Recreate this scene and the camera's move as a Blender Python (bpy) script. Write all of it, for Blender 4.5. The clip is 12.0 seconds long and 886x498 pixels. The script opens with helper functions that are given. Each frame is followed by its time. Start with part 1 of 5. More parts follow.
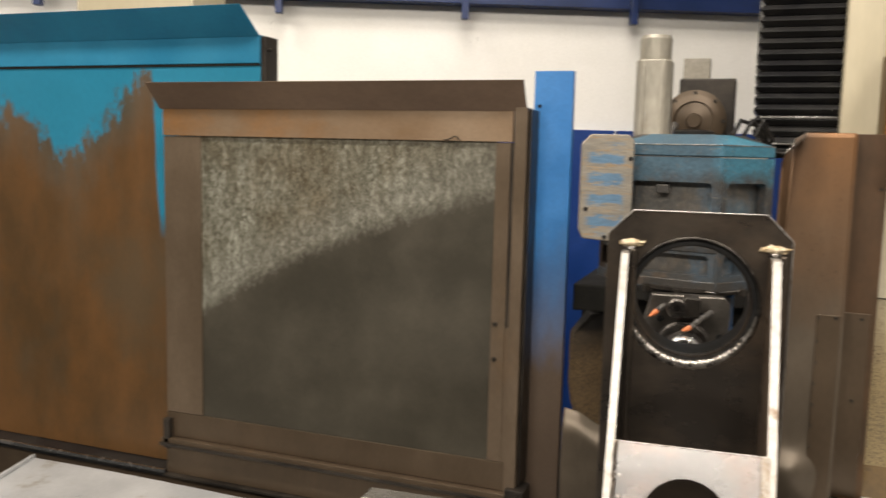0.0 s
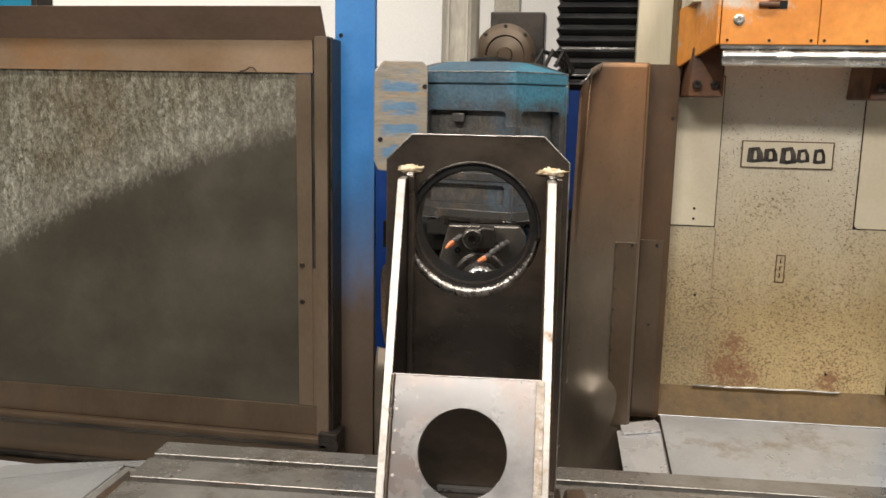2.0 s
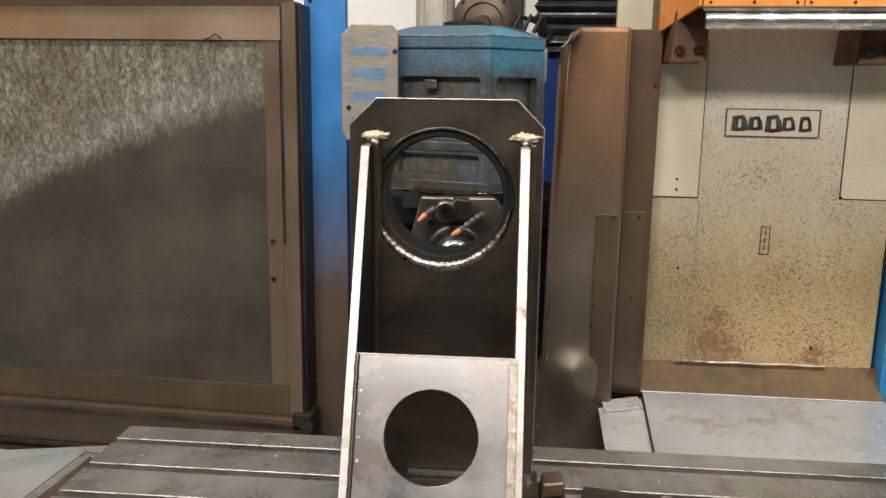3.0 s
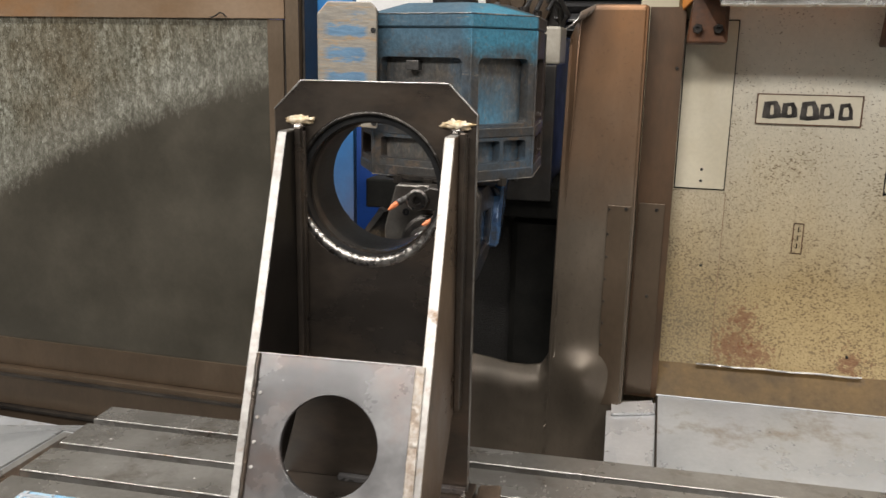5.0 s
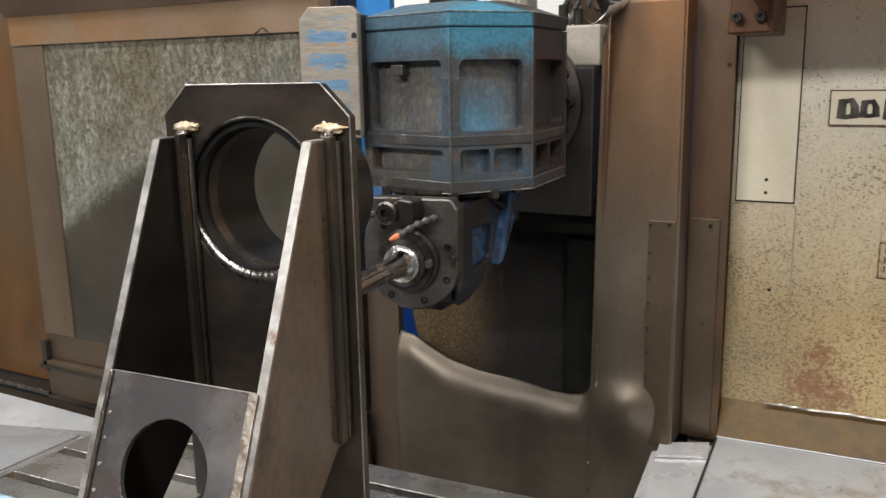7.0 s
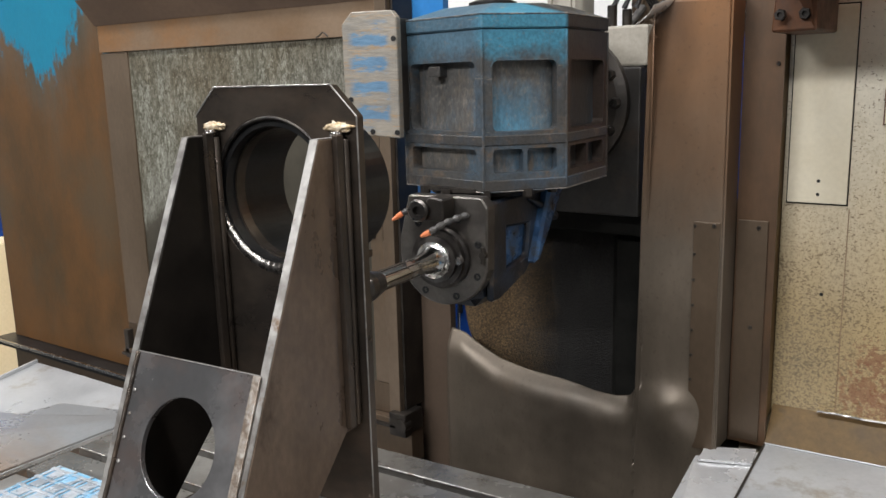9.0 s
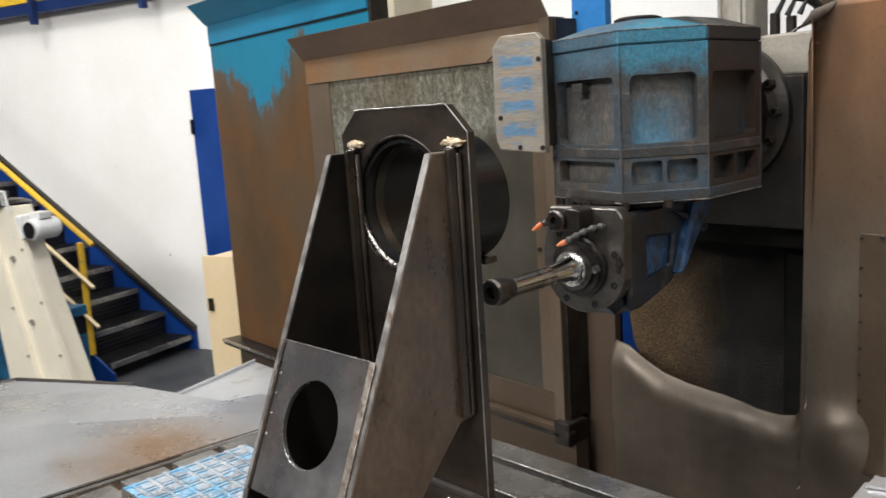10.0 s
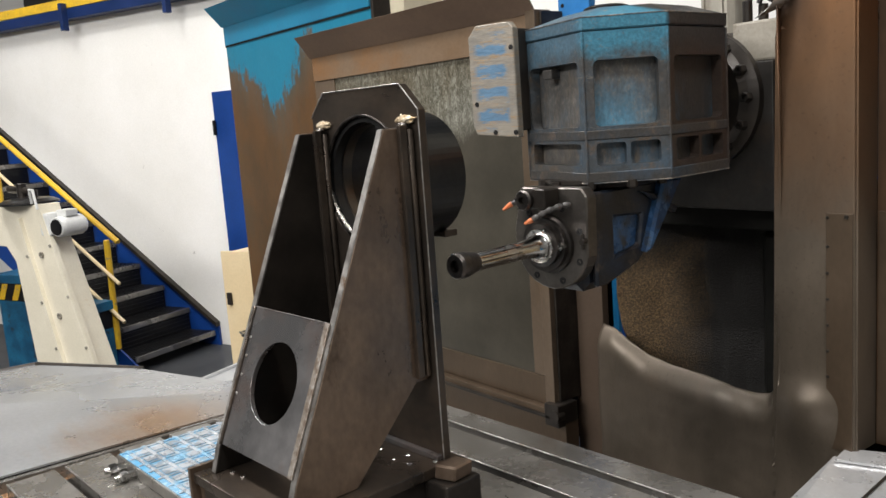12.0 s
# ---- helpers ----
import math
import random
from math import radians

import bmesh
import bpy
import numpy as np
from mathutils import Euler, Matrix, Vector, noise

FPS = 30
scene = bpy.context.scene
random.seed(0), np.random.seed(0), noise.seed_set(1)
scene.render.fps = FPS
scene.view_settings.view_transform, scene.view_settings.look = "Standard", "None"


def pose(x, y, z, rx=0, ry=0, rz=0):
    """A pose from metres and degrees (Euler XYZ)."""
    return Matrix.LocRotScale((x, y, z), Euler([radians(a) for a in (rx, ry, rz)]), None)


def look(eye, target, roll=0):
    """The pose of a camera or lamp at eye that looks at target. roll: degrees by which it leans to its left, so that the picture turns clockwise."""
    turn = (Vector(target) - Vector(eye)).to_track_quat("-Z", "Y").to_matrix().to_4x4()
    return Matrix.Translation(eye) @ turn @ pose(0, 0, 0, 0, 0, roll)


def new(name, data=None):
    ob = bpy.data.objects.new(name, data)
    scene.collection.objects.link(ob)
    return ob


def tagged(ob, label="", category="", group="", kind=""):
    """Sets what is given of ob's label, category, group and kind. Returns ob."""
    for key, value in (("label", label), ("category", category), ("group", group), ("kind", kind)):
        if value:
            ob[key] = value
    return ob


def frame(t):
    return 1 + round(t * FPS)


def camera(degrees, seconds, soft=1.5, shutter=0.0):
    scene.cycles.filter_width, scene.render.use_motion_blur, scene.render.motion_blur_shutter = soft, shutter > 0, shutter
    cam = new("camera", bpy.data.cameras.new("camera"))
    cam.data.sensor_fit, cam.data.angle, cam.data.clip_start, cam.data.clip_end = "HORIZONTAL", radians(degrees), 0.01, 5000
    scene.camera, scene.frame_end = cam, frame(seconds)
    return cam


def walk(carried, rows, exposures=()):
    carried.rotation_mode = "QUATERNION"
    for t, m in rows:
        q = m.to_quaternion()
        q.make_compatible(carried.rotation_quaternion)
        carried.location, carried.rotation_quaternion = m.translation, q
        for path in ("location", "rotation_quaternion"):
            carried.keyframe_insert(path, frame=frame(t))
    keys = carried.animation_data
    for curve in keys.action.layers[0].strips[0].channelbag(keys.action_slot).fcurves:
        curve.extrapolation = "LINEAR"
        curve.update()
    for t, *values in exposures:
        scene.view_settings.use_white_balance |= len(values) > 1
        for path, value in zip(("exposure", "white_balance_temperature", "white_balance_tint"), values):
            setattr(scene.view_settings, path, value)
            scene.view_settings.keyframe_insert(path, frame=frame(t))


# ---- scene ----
cam = camera(55.6, 12.0, shutter=0.5)
PATH = [
    (0, (0.168, -0.084, 1.653), (-0.517, 1.781, 1.424), 1.4),
    (0.5, (0.193, -0.068, 1.651), (-0.319, 1.851, 1.42), 1.4),
    (1, (0.224, -0.04, 1.639), (-0.188, 1.9, 1.38), 1.3),
    (1.5, (0.242, -0.013, 1.626), (-0.095, 1.935, 1.327), 1.4),
    (2, (0.261, 0.024, 1.616), (-0.065, 1.966, 1.27), 1.1),
    (2.5, (0.295, 0.068, 1.607), (-0.056, 2.002, 1.238), 0.6),
    (3, (0.275, 0.105, 1.594), (-0.014, 2.043, 1.195), 0.8),
    (5, (0.499, 0.252, 1.6), (-0.007, 2.134, 1.152), 1.1),
    (5.5, (0.578, 0.351, 1.59), (-0.011, 2.212, 1.157), 1.2),
    (6, (0.654, 0.446, 1.582), (0.011, 2.294, 1.165), 1.3),
    (6.5, (0.755, 0.503, 1.569), (-0.039, 2.292, 1.154), 0.1),
    (8.5, (0.99, 0.543, 1.575), (-0.156, 2.138, 1.199), -2.0),
    (9, (0.975, 0.555, 1.565), (-0.161, 2.153, 1.169), -1.5),
    (9.5, (1.042, 0.573, 1.56), (-0.271, 2.036, 1.193), -2.5),
    (10, (1.158, 0.588, 1.553), (-0.367, 1.842, 1.228), -3.7),
    (10.5, (1.236, 0.601, 1.526), (-0.332, 1.804, 1.219), -4.1),
    (11, (1.276, 0.611, 1.509), (-0.303, 1.799, 1.202), -4.2),
    (11.5, (1.3, 0.617, 1.508), (-0.285, 1.798, 1.201), -4.3),
    (12, (1.308, 0.626, 1.503), (-0.269, 1.817, 1.196), -4.2),
]
TINTS = [(0, 0.0, 7250, 11), (2.5, 0.0, 6850, 11), (6, 0.02, 6450, 10), (6.7, 0.12, 6400, 10), (8.3, 0.12, 6200, 10), (9, 0.1, 6150, 10), (10, 0.02, 6250, 10), (12, 0.02, 6350, 10)]
walk(cam, [(t, look(eye, target, roll)) for t, eye, target, roll in PATH], TINTS)

# ---- light ----
world = bpy.data.worlds.new("hall_air")
scene.world = world
world.use_nodes = True
world.node_tree.nodes["Background"].inputs[0].default_value = (0.75, 0.8, 0.9, 1)
world.node_tree.nodes["Background"].inputs[1].default_value = 0.014
scene.view_settings.exposure = 0.0


def strip_lamp(x, y, z, sx, sy, watts, colour=(1.0, 0.97, 0.93)):
    data = bpy.data.lights.new("unseen_strip", "AREA")
    data.shape, data.size, data.size_y, data.energy, data.color = "RECTANGLE", sx, sy, watts, colour
    ob = new("unseen_strip", data)
    ob.location = (x, y, z)
    return ob


for lx, ly in ((-3.2, 0.4), (-0.2, 0.4), (2.8, 0.4)):
    strip_lamp(lx, ly, 5.6, 1.6, 0.5, 150)
# added lamps behind the camera, for bright reflections on front-facing metal
for lx in (-2.4, 0.3, 3.0):
    back = strip_lamp(lx, -5.4, 5.2, 2.2, 0.8, 215)
    back.rotation_euler = (radians(35), 0, 0)
# added lamps that brighten the white rear wall
for lx in (-5.5, -1.0):
    strip_lamp(lx, 2.6 + 0.3 * lx, 5.0, 1.6, 0.4, 50, (1.0, 0.98, 0.95))


# ---- materials ----
def node_mat(name):
    m = bpy.data.materials.new(name)
    m.use_nodes = True
    nt = m.node_tree
    return m, nt, nt.nodes["Principled BSDF"]


def noise_of(nt, scale, detail=4.0, rough=0.6, stretch=(1, 1, 1), seed=0.0):
    co = nt.nodes.new("ShaderNodeTexCoord")
    mp = nt.nodes.new("ShaderNodeMapping")
    mp.inputs["Scale"].default_value = stretch
    mp.inputs["Location"].default_value = (seed, seed * 1.7, seed * 0.6)
    nt.links.new(co.outputs["Object"], mp.inputs["Vector"])
    n = nt.nodes.new("ShaderNodeTexNoise")
    n.inputs["Scale"].default_value, n.inputs["Detail"].default_value, n.inputs["Roughness"].default_value = scale, detail, rough
    nt.links.new(mp.outputs["Vector"], n.inputs["Vector"])
    return n.outputs["Fac"]


def ramp_of(nt, fac, lo, hi):
    r = nt.nodes.new("ShaderNodeMapRange")
    r.inputs["From Min"].default_value, r.inputs["From Max"].default_value = lo, hi
    nt.links.new(fac, r.inputs["Value"])
    return r.outputs["Result"]


def mix_of(nt, fac, a, b):
    m = nt.nodes.new("ShaderNodeMix")
    m.data_type = "RGBA"
    if isinstance(fac, float):
        m.inputs[0].default_value = fac
    else:
        nt.links.new(fac, m.inputs[0])
    for k, c in ((6, a), (7, b)):
        if isinstance(c, tuple):
            m.inputs[k].default_value = (*c, 1)
        else:
            nt.links.new(c, m.inputs[k])
    return m.outputs[2]


def math_of(nt, op, a, b):
    m = nt.nodes.new("ShaderNodeMath")
    m.operation = op
    for k, c in ((0, a), (1, b)):
        if isinstance(c, (int, float)):
            m.inputs[k].default_value = c
        else:
            nt.links.new(c, m.inputs[k])
    return m.outputs[0]


def surface(name, base, other, rough=0.5, metal=0.0, scale=6.0, lo=0.4, hi=0.65, grain=90.0, bump=0.08, stretch=(1, 1, 1), third=None, third_at=(0.6, 0.68), third_scale=3.0, rough_var=0.15, seed=0.0, amp=0.16, hook=None, sheen=0.5):
    """Two colours mixed by large clouds, a fine grain over them, and a third colour in worn or stained places."""
    m, nt, p = node_mat(name)
    big = ramp_of(nt, noise_of(nt, scale, 6, 0.65, stretch, seed), lo, hi)
    col = mix_of(nt, big, base, other)
    if third:
        spots = ramp_of(nt, noise_of(nt, third_scale, 9, 0.7, stretch, seed + 3), *third_at)
        col = mix_of(nt, spots, col, third)
    if hook:
        col = hook(nt, col)
    fine = noise_of(nt, grain, 3, 0.6, stretch, seed + 1)
    dark = mix_of(nt, ramp_of(nt, fine, 0.3, 0.7), (1 - amp,) * 3, (1 + amp * 0.5,) * 3)
    mul = nt.nodes.new("ShaderNodeMix")
    mul.data_type, mul.blend_type = "RGBA", "MULTIPLY"
    mul.inputs[0].default_value = 1.0
    nt.links.new(col, mul.inputs[6]), nt.links.new(dark, mul.inputs[7])
    nt.links.new(mul.outputs[2], p.inputs["Base Color"])
    p.inputs["Metallic"].default_value = metal
    p.inputs["Specular IOR Level"].default_value = sheen
    nt.links.new(math_of(nt, "ADD", math_of(nt, "MULTIPLY", big, rough_var), rough - rough_var / 2), p.inputs["Roughness"])
    b = nt.nodes.new("ShaderNodeBump")
    b.inputs["Strength"].default_value, b.inputs["Distance"].default_value = bump, 0.004
    nt.links.new(math_of(nt, "ADD", fine, math_of(nt, "MULTIPLY", big, 0.5)), b.inputs["Height"])
    nt.links.new(b.outputs["Normal"], p.inputs["Normal"])
    return m


M = {}


def place_of(nt):
    """The x, y and z of a thing's own space."""
    co = nt.nodes.new("ShaderNodeTexCoord")
    sp = nt.nodes.new("ShaderNodeSeparateXYZ")
    nt.links.new(co.outputs["Object"], sp.inputs[0])
    return sp.outputs


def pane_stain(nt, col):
    """Dried coolant over the upper part of the pane, with a slanting lower edge; highlights are painted in."""
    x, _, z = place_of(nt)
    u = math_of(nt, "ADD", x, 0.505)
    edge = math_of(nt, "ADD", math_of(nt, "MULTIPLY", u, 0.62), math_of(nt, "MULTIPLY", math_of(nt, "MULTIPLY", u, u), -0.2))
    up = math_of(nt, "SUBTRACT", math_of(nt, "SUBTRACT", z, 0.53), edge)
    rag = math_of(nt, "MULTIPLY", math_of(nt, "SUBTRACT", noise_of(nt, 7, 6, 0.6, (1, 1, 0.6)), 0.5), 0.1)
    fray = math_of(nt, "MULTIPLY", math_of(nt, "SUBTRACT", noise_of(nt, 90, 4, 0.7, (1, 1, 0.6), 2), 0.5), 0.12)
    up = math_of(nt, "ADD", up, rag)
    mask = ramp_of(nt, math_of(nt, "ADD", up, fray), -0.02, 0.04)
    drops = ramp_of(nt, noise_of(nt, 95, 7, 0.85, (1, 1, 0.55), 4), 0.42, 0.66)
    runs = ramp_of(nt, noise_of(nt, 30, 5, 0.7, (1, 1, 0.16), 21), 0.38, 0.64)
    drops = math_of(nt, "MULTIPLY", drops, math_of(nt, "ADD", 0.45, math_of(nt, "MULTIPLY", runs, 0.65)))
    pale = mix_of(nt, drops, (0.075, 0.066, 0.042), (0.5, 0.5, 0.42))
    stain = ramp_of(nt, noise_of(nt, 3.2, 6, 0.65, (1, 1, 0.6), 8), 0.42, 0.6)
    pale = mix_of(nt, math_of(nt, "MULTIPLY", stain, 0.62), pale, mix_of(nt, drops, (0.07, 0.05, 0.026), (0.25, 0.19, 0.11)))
    # lit band along the crust's lower edge, painted as paler colour
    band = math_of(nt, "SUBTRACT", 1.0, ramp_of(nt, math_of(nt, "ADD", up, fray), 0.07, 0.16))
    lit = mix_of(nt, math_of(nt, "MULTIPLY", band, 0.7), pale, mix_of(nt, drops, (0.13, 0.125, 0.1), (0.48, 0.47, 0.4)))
    # small glints painted as near-white flecks
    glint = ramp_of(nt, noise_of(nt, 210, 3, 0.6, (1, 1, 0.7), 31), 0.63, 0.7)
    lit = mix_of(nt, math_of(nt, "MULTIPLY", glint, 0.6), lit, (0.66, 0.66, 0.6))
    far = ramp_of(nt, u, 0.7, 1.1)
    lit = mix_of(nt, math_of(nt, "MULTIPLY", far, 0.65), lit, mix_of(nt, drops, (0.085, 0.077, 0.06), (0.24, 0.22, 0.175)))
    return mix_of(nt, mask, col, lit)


def blue_over_rust(nt, col):
    """Blue paint left on the upper part, running down in ragged tongues."""
    x, _, z = place_of(nt)
    rag = math_of(nt, "MULTIPLY", math_of(nt, "SUBTRACT", noise_of(nt, 5, 9, 0.66, (1, 1, 0.5), 2), 0.5), 0.5)
    rise = math_of(nt, "MULTIPLY", ramp_of(nt, x, -0.14, 0.13), 0.32)
    left = math_of(nt, "MULTIPLY", math_of(nt, "SUBTRACT", 1.0, ramp_of(nt, x, -0.46, -0.16)), 0.22)
    edge = math_of(nt, "ADD", math_of(nt, "ADD", rise, left), 1.13)
    up = math_of(nt, "ADD", math_of(nt, "SUBTRACT", z, edge), rag)
    strip = math_of(nt, "MULTIPLY", ramp_of(nt, math_of(nt, "ADD", math_of(nt, "ADD", x, math_of(nt, "MULTIPLY", math_of(nt, "SUBTRACT", z, 1.4), 0.05)), math_of(nt, "MULTIPLY", math_of(nt, "SUBTRACT", noise_of(nt, 12, 6, 0.7, (1, 1, 0.4), 9), 0.5), 0.04)), 0.2, 0.212), ramp_of(nt, z, 0.86, 0.95))
    patch = ramp_of(nt, noise_of(nt, 4, 8, 0.7, (1, 1, 0.6), 13), 0.42, 0.66)
    col = mix_of(nt, math_of(nt, "MULTIPLY", patch, 0.7), col, (0.17, 0.078, 0.026))
    dirty = ramp_of(nt, noise_of(nt, 2.5, 7, 0.65, (1, 1, 0.7), 17), 0.5, 0.68)
    col = mix_of(nt, math_of(nt, "MULTIPLY", dirty, 0.6), col, (0.085, 0.07, 0.045))
    haze = math_of(nt, "MULTIPLY", ramp_of(nt, math_of(nt, "ADD", up, math_of(nt, "MULTIPLY", math_of(nt, "SUBTRACT", noise_of(nt, 30, 5, 0.7, (1, 1, 0.3), 4), 0.5), 0.3)), -0.22, 0.06), 0.28)
    col = mix_of(nt, haze, col, (0.05, 0.15, 0.17))
    fray = math_of(nt, "MULTIPLY", math_of(nt, "SUBTRACT", noise_of(nt, 26, 7, 0.75, (1, 1, 0.45), 5), 0.5), 0.4)
    mask = math_of(nt, "MAXIMUM", ramp_of(nt, math_of(nt, "ADD", up, fray), -0.025, 0.03), strip)
    blue = mix_of(nt, noise_of(nt, 4), (0.011, 0.19, 0.31), (0.018, 0.26, 0.42))
    return mix_of(nt, mask, col, blue)


def brown_below(edge, soft, tint):
    def hook(nt, col):
        _, _, z = place_of(nt)
        rag = math_of(nt, "MULTIPLY", math_of(nt, "SUBTRACT", noise_of(nt, 9, 6, 0.7, (1, 1, 0.4)), 0.5), 0.35)
        mask = ramp_of(nt, math_of(nt, "ADD", z, rag), edge - soft, edge + soft)
        return mix_of(nt, mask, tint, col)
    return hook


def oil_spots(nt, col):
    """Ochre film and dark specks, thicker towards the splash zone; bare rusty patches near the ledge."""
    x, _, z = place_of(nt)
    film = math_of(nt, "SUBTRACT", 1.0, ramp_of(nt, math_of(nt, "ADD", z, math_of(nt, "MULTIPLY", noise_of(nt, 4, 5, 0.6, (1, 1, 0.5)), 0.35)), 1.2, 1.78))
    col = mix_of(nt, math_of(nt, "MULTIPLY", film, 0.9), col, mix_of(nt, noise_of(nt, 6, 6, 0.6, (1, 1, 0.5), 19), (0.32, 0.22, 0.085), (0.46, 0.335, 0.15)))
    pores = ramp_of(nt, noise_of(nt, 150, 4, 0.7, (1, 1, 0.8), 23), 0.5, 0.6)
    col = mix_of(nt, math_of(nt, "MULTIPLY", math_of(nt, "MULTIPLY", pores, film), 0.5), col, (0.2, 0.14, 0.07))
    grow = math_of(nt, "MULTIPLY", math_of(nt, "SUBTRACT", 1.5, z), 0.14)
    crowd = math_of(nt, "MULTIPLY", math_of(nt, "SUBTRACT", noise_of(nt, 7, 4, 0.6, (1, 1, 1), 15), 0.5), 0.3)
    speck = ramp_of(nt, math_of(nt, "ADD", math_of(nt, "ADD", noise_of(nt, 210, 2, 0.55, (0.7, 1, 1.1), 7), grow), crowd), 0.63, 0.7)
    col = mix_of(nt, math_of(nt, "MULTIPLY", speck, 0.75), col, (0.12, 0.078, 0.04))
    # grey rubbed grime beside the shield
    dx = math_of(nt, "ADD", x, 0.24)
    dz = math_of(nt, "MULTIPLY", math_of(nt, "SUBTRACT", z, 0.9), 0.6)
    near = math_of(nt, "SQRT", math_of(nt, "ADD", math_of(nt, "MULTIPLY", dx, dx), math_of(nt, "MULTIPLY", dz, dz)), 0.0)
    grime = math_of(nt, "SUBTRACT", 1.0, ramp_of(nt, math_of(nt, "ADD", near, math_of(nt, "MULTIPLY", noise_of(nt, 24, 6, 0.7), 0.16)), 0.06, 0.32))
    col = mix_of(nt, math_of(nt, "MULTIPLY", math_of(nt, "MULTIPLY", grime, math_of(nt, "ADD", 0.55, math_of(nt, "MULTIPLY", pores, 0.45))), 0.85), col, (0.12, 0.1, 0.07))
    # bare rusty patches
    for px, pz, size in ((-0.1, 0.84, 0.075), (0.2, 0.82, 0.05), (-0.08, 0.92, 0.05), (-0.04, 0.82, 0.06)):
        dx, dz = math_of(nt, "SUBTRACT", x, px), math_of(nt, "SUBTRACT", z, pz)
        far = math_of(nt, "SQRT", math_of(nt, "ADD", math_of(nt, "MULTIPLY", dx, dx), math_of(nt, "MULTIPLY", dz, dz)), 0.0)
        rag = math_of(nt, "ADD", far, math_of(nt, "MULTIPLY", math_of(nt, "SUBTRACT", noise_of(nt, 75, 5, 0.7, (1, 1, 1), px), 0.5), 0.3))
        bare = math_of(nt, "SUBTRACT", 1.0, ramp_of(nt, rag, size * 0.3, size * 0.75))
        col = mix_of(nt, math_of(nt, "MULTIPLY", bare, 0.75), col, (0.19, 0.085, 0.045))
    return col


def swarf_shade(nt, col):
    """The head's shade painted into the swarf, black towards the slide and the top."""
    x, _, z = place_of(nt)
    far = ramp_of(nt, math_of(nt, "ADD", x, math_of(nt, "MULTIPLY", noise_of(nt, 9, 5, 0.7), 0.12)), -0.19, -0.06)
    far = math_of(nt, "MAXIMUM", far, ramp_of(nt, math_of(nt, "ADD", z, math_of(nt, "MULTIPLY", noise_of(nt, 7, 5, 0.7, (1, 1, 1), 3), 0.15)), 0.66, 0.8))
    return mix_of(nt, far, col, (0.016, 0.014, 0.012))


def rust_dust(nt, col):
    """Orange swarf dust spilled over the corner beside the table, and paler rubbed streaks."""
    x, y, _ = place_of(nt)
    dx = math_of(nt, "SUBTRACT", x, 0.47)
    dy = math_of(nt, "MULTIPLY", math_of(nt, "SUBTRACT", y, 0.06), 0.9)
    far = math_of(nt, "SQRT", math_of(nt, "ADD", math_of(nt, "MULTIPLY", dx, dx), math_of(nt, "MULTIPLY", dy, dy)), 0.0)
    rag = math_of(nt, "ADD", far, math_of(nt, "MULTIPLY", math_of(nt, "SUBTRACT", noise_of(nt, 9, 8, 0.7, (0.4, 1.6, 1)), 0.5), 0.3))
    mask = math_of(nt, "SUBTRACT", 1.0, ramp_of(nt, rag, 0.04, 0.26))
    streak = ramp_of(nt, noise_of(nt, 4, 6, 0.6, (0.35, 1.5, 1), 6), 0.45, 0.65)
    col = mix_of(nt, math_of(nt, "MULTIPLY", streak, 0.35), col, (0.42, 0.42, 0.42))
    return mix_of(nt, math_of(nt, "MULTIPLY", mask, 0.85), col, mix_of(nt, noise_of(nt, 40, 5, 0.7), (0.24, 0.13, 0.06), (0.42, 0.27, 0.15)))


def scraped(nt, col):
    x, _, z = place_of(nt)
    wave = nt.nodes.new("ShaderNodeMath")
    wave.operation = "SINE"
    nt.links.new(math_of(nt, "MULTIPLY", math_of(nt, "ADD", z, math_of(nt, "MULTIPLY", noise_of(nt, 14, 3, 0.6, (1, 1, 1), 3), 0.03)), 125.0), wave.inputs[0])
    bars = ramp_of(nt, math_of(nt, "ADD", wave.outputs[0], math_of(nt, "MULTIPLY", math_of(nt, "SUBTRACT", noise_of(nt, 30, 7, 0.75, (0.5, 0.5, 2.5), 3), 0.5), 9.0)), -0.35, 0.5)
    inset = math_of(nt, "MULTIPLY", ramp_of(nt, x, -0.247, -0.232), math_of(nt, "SUBTRACT", 1.0, ramp_of(nt, x, -0.166, -0.156)))
    inset = math_of(nt, "MULTIPLY", inset, ramp_of(nt, z, 0.11, 0.13))
    inset = math_of(nt, "MULTIPLY", inset, math_of(nt, "SUBTRACT", 1.0, ramp_of(nt, z, 0.325, 0.34)))
    ochre = ramp_of(nt, noise_of(nt, 40, 5, 0.7, (0.35, 0.35, 3), 8), 0.55, 0.62)
    col = mix_of(nt, math_of(nt, "MULTIPLY", ochre, 0.7), col, (0.34, 0.22, 0.11))
    return mix_of(nt, math_of(nt, "MULTIPLY", math_of(nt, "MULTIPLY", bars, inset), 0.85), col, mix_of(nt, noise_of(nt, 20, 5), (0.07, 0.16, 0.28), (0.1, 0.24, 0.38)))


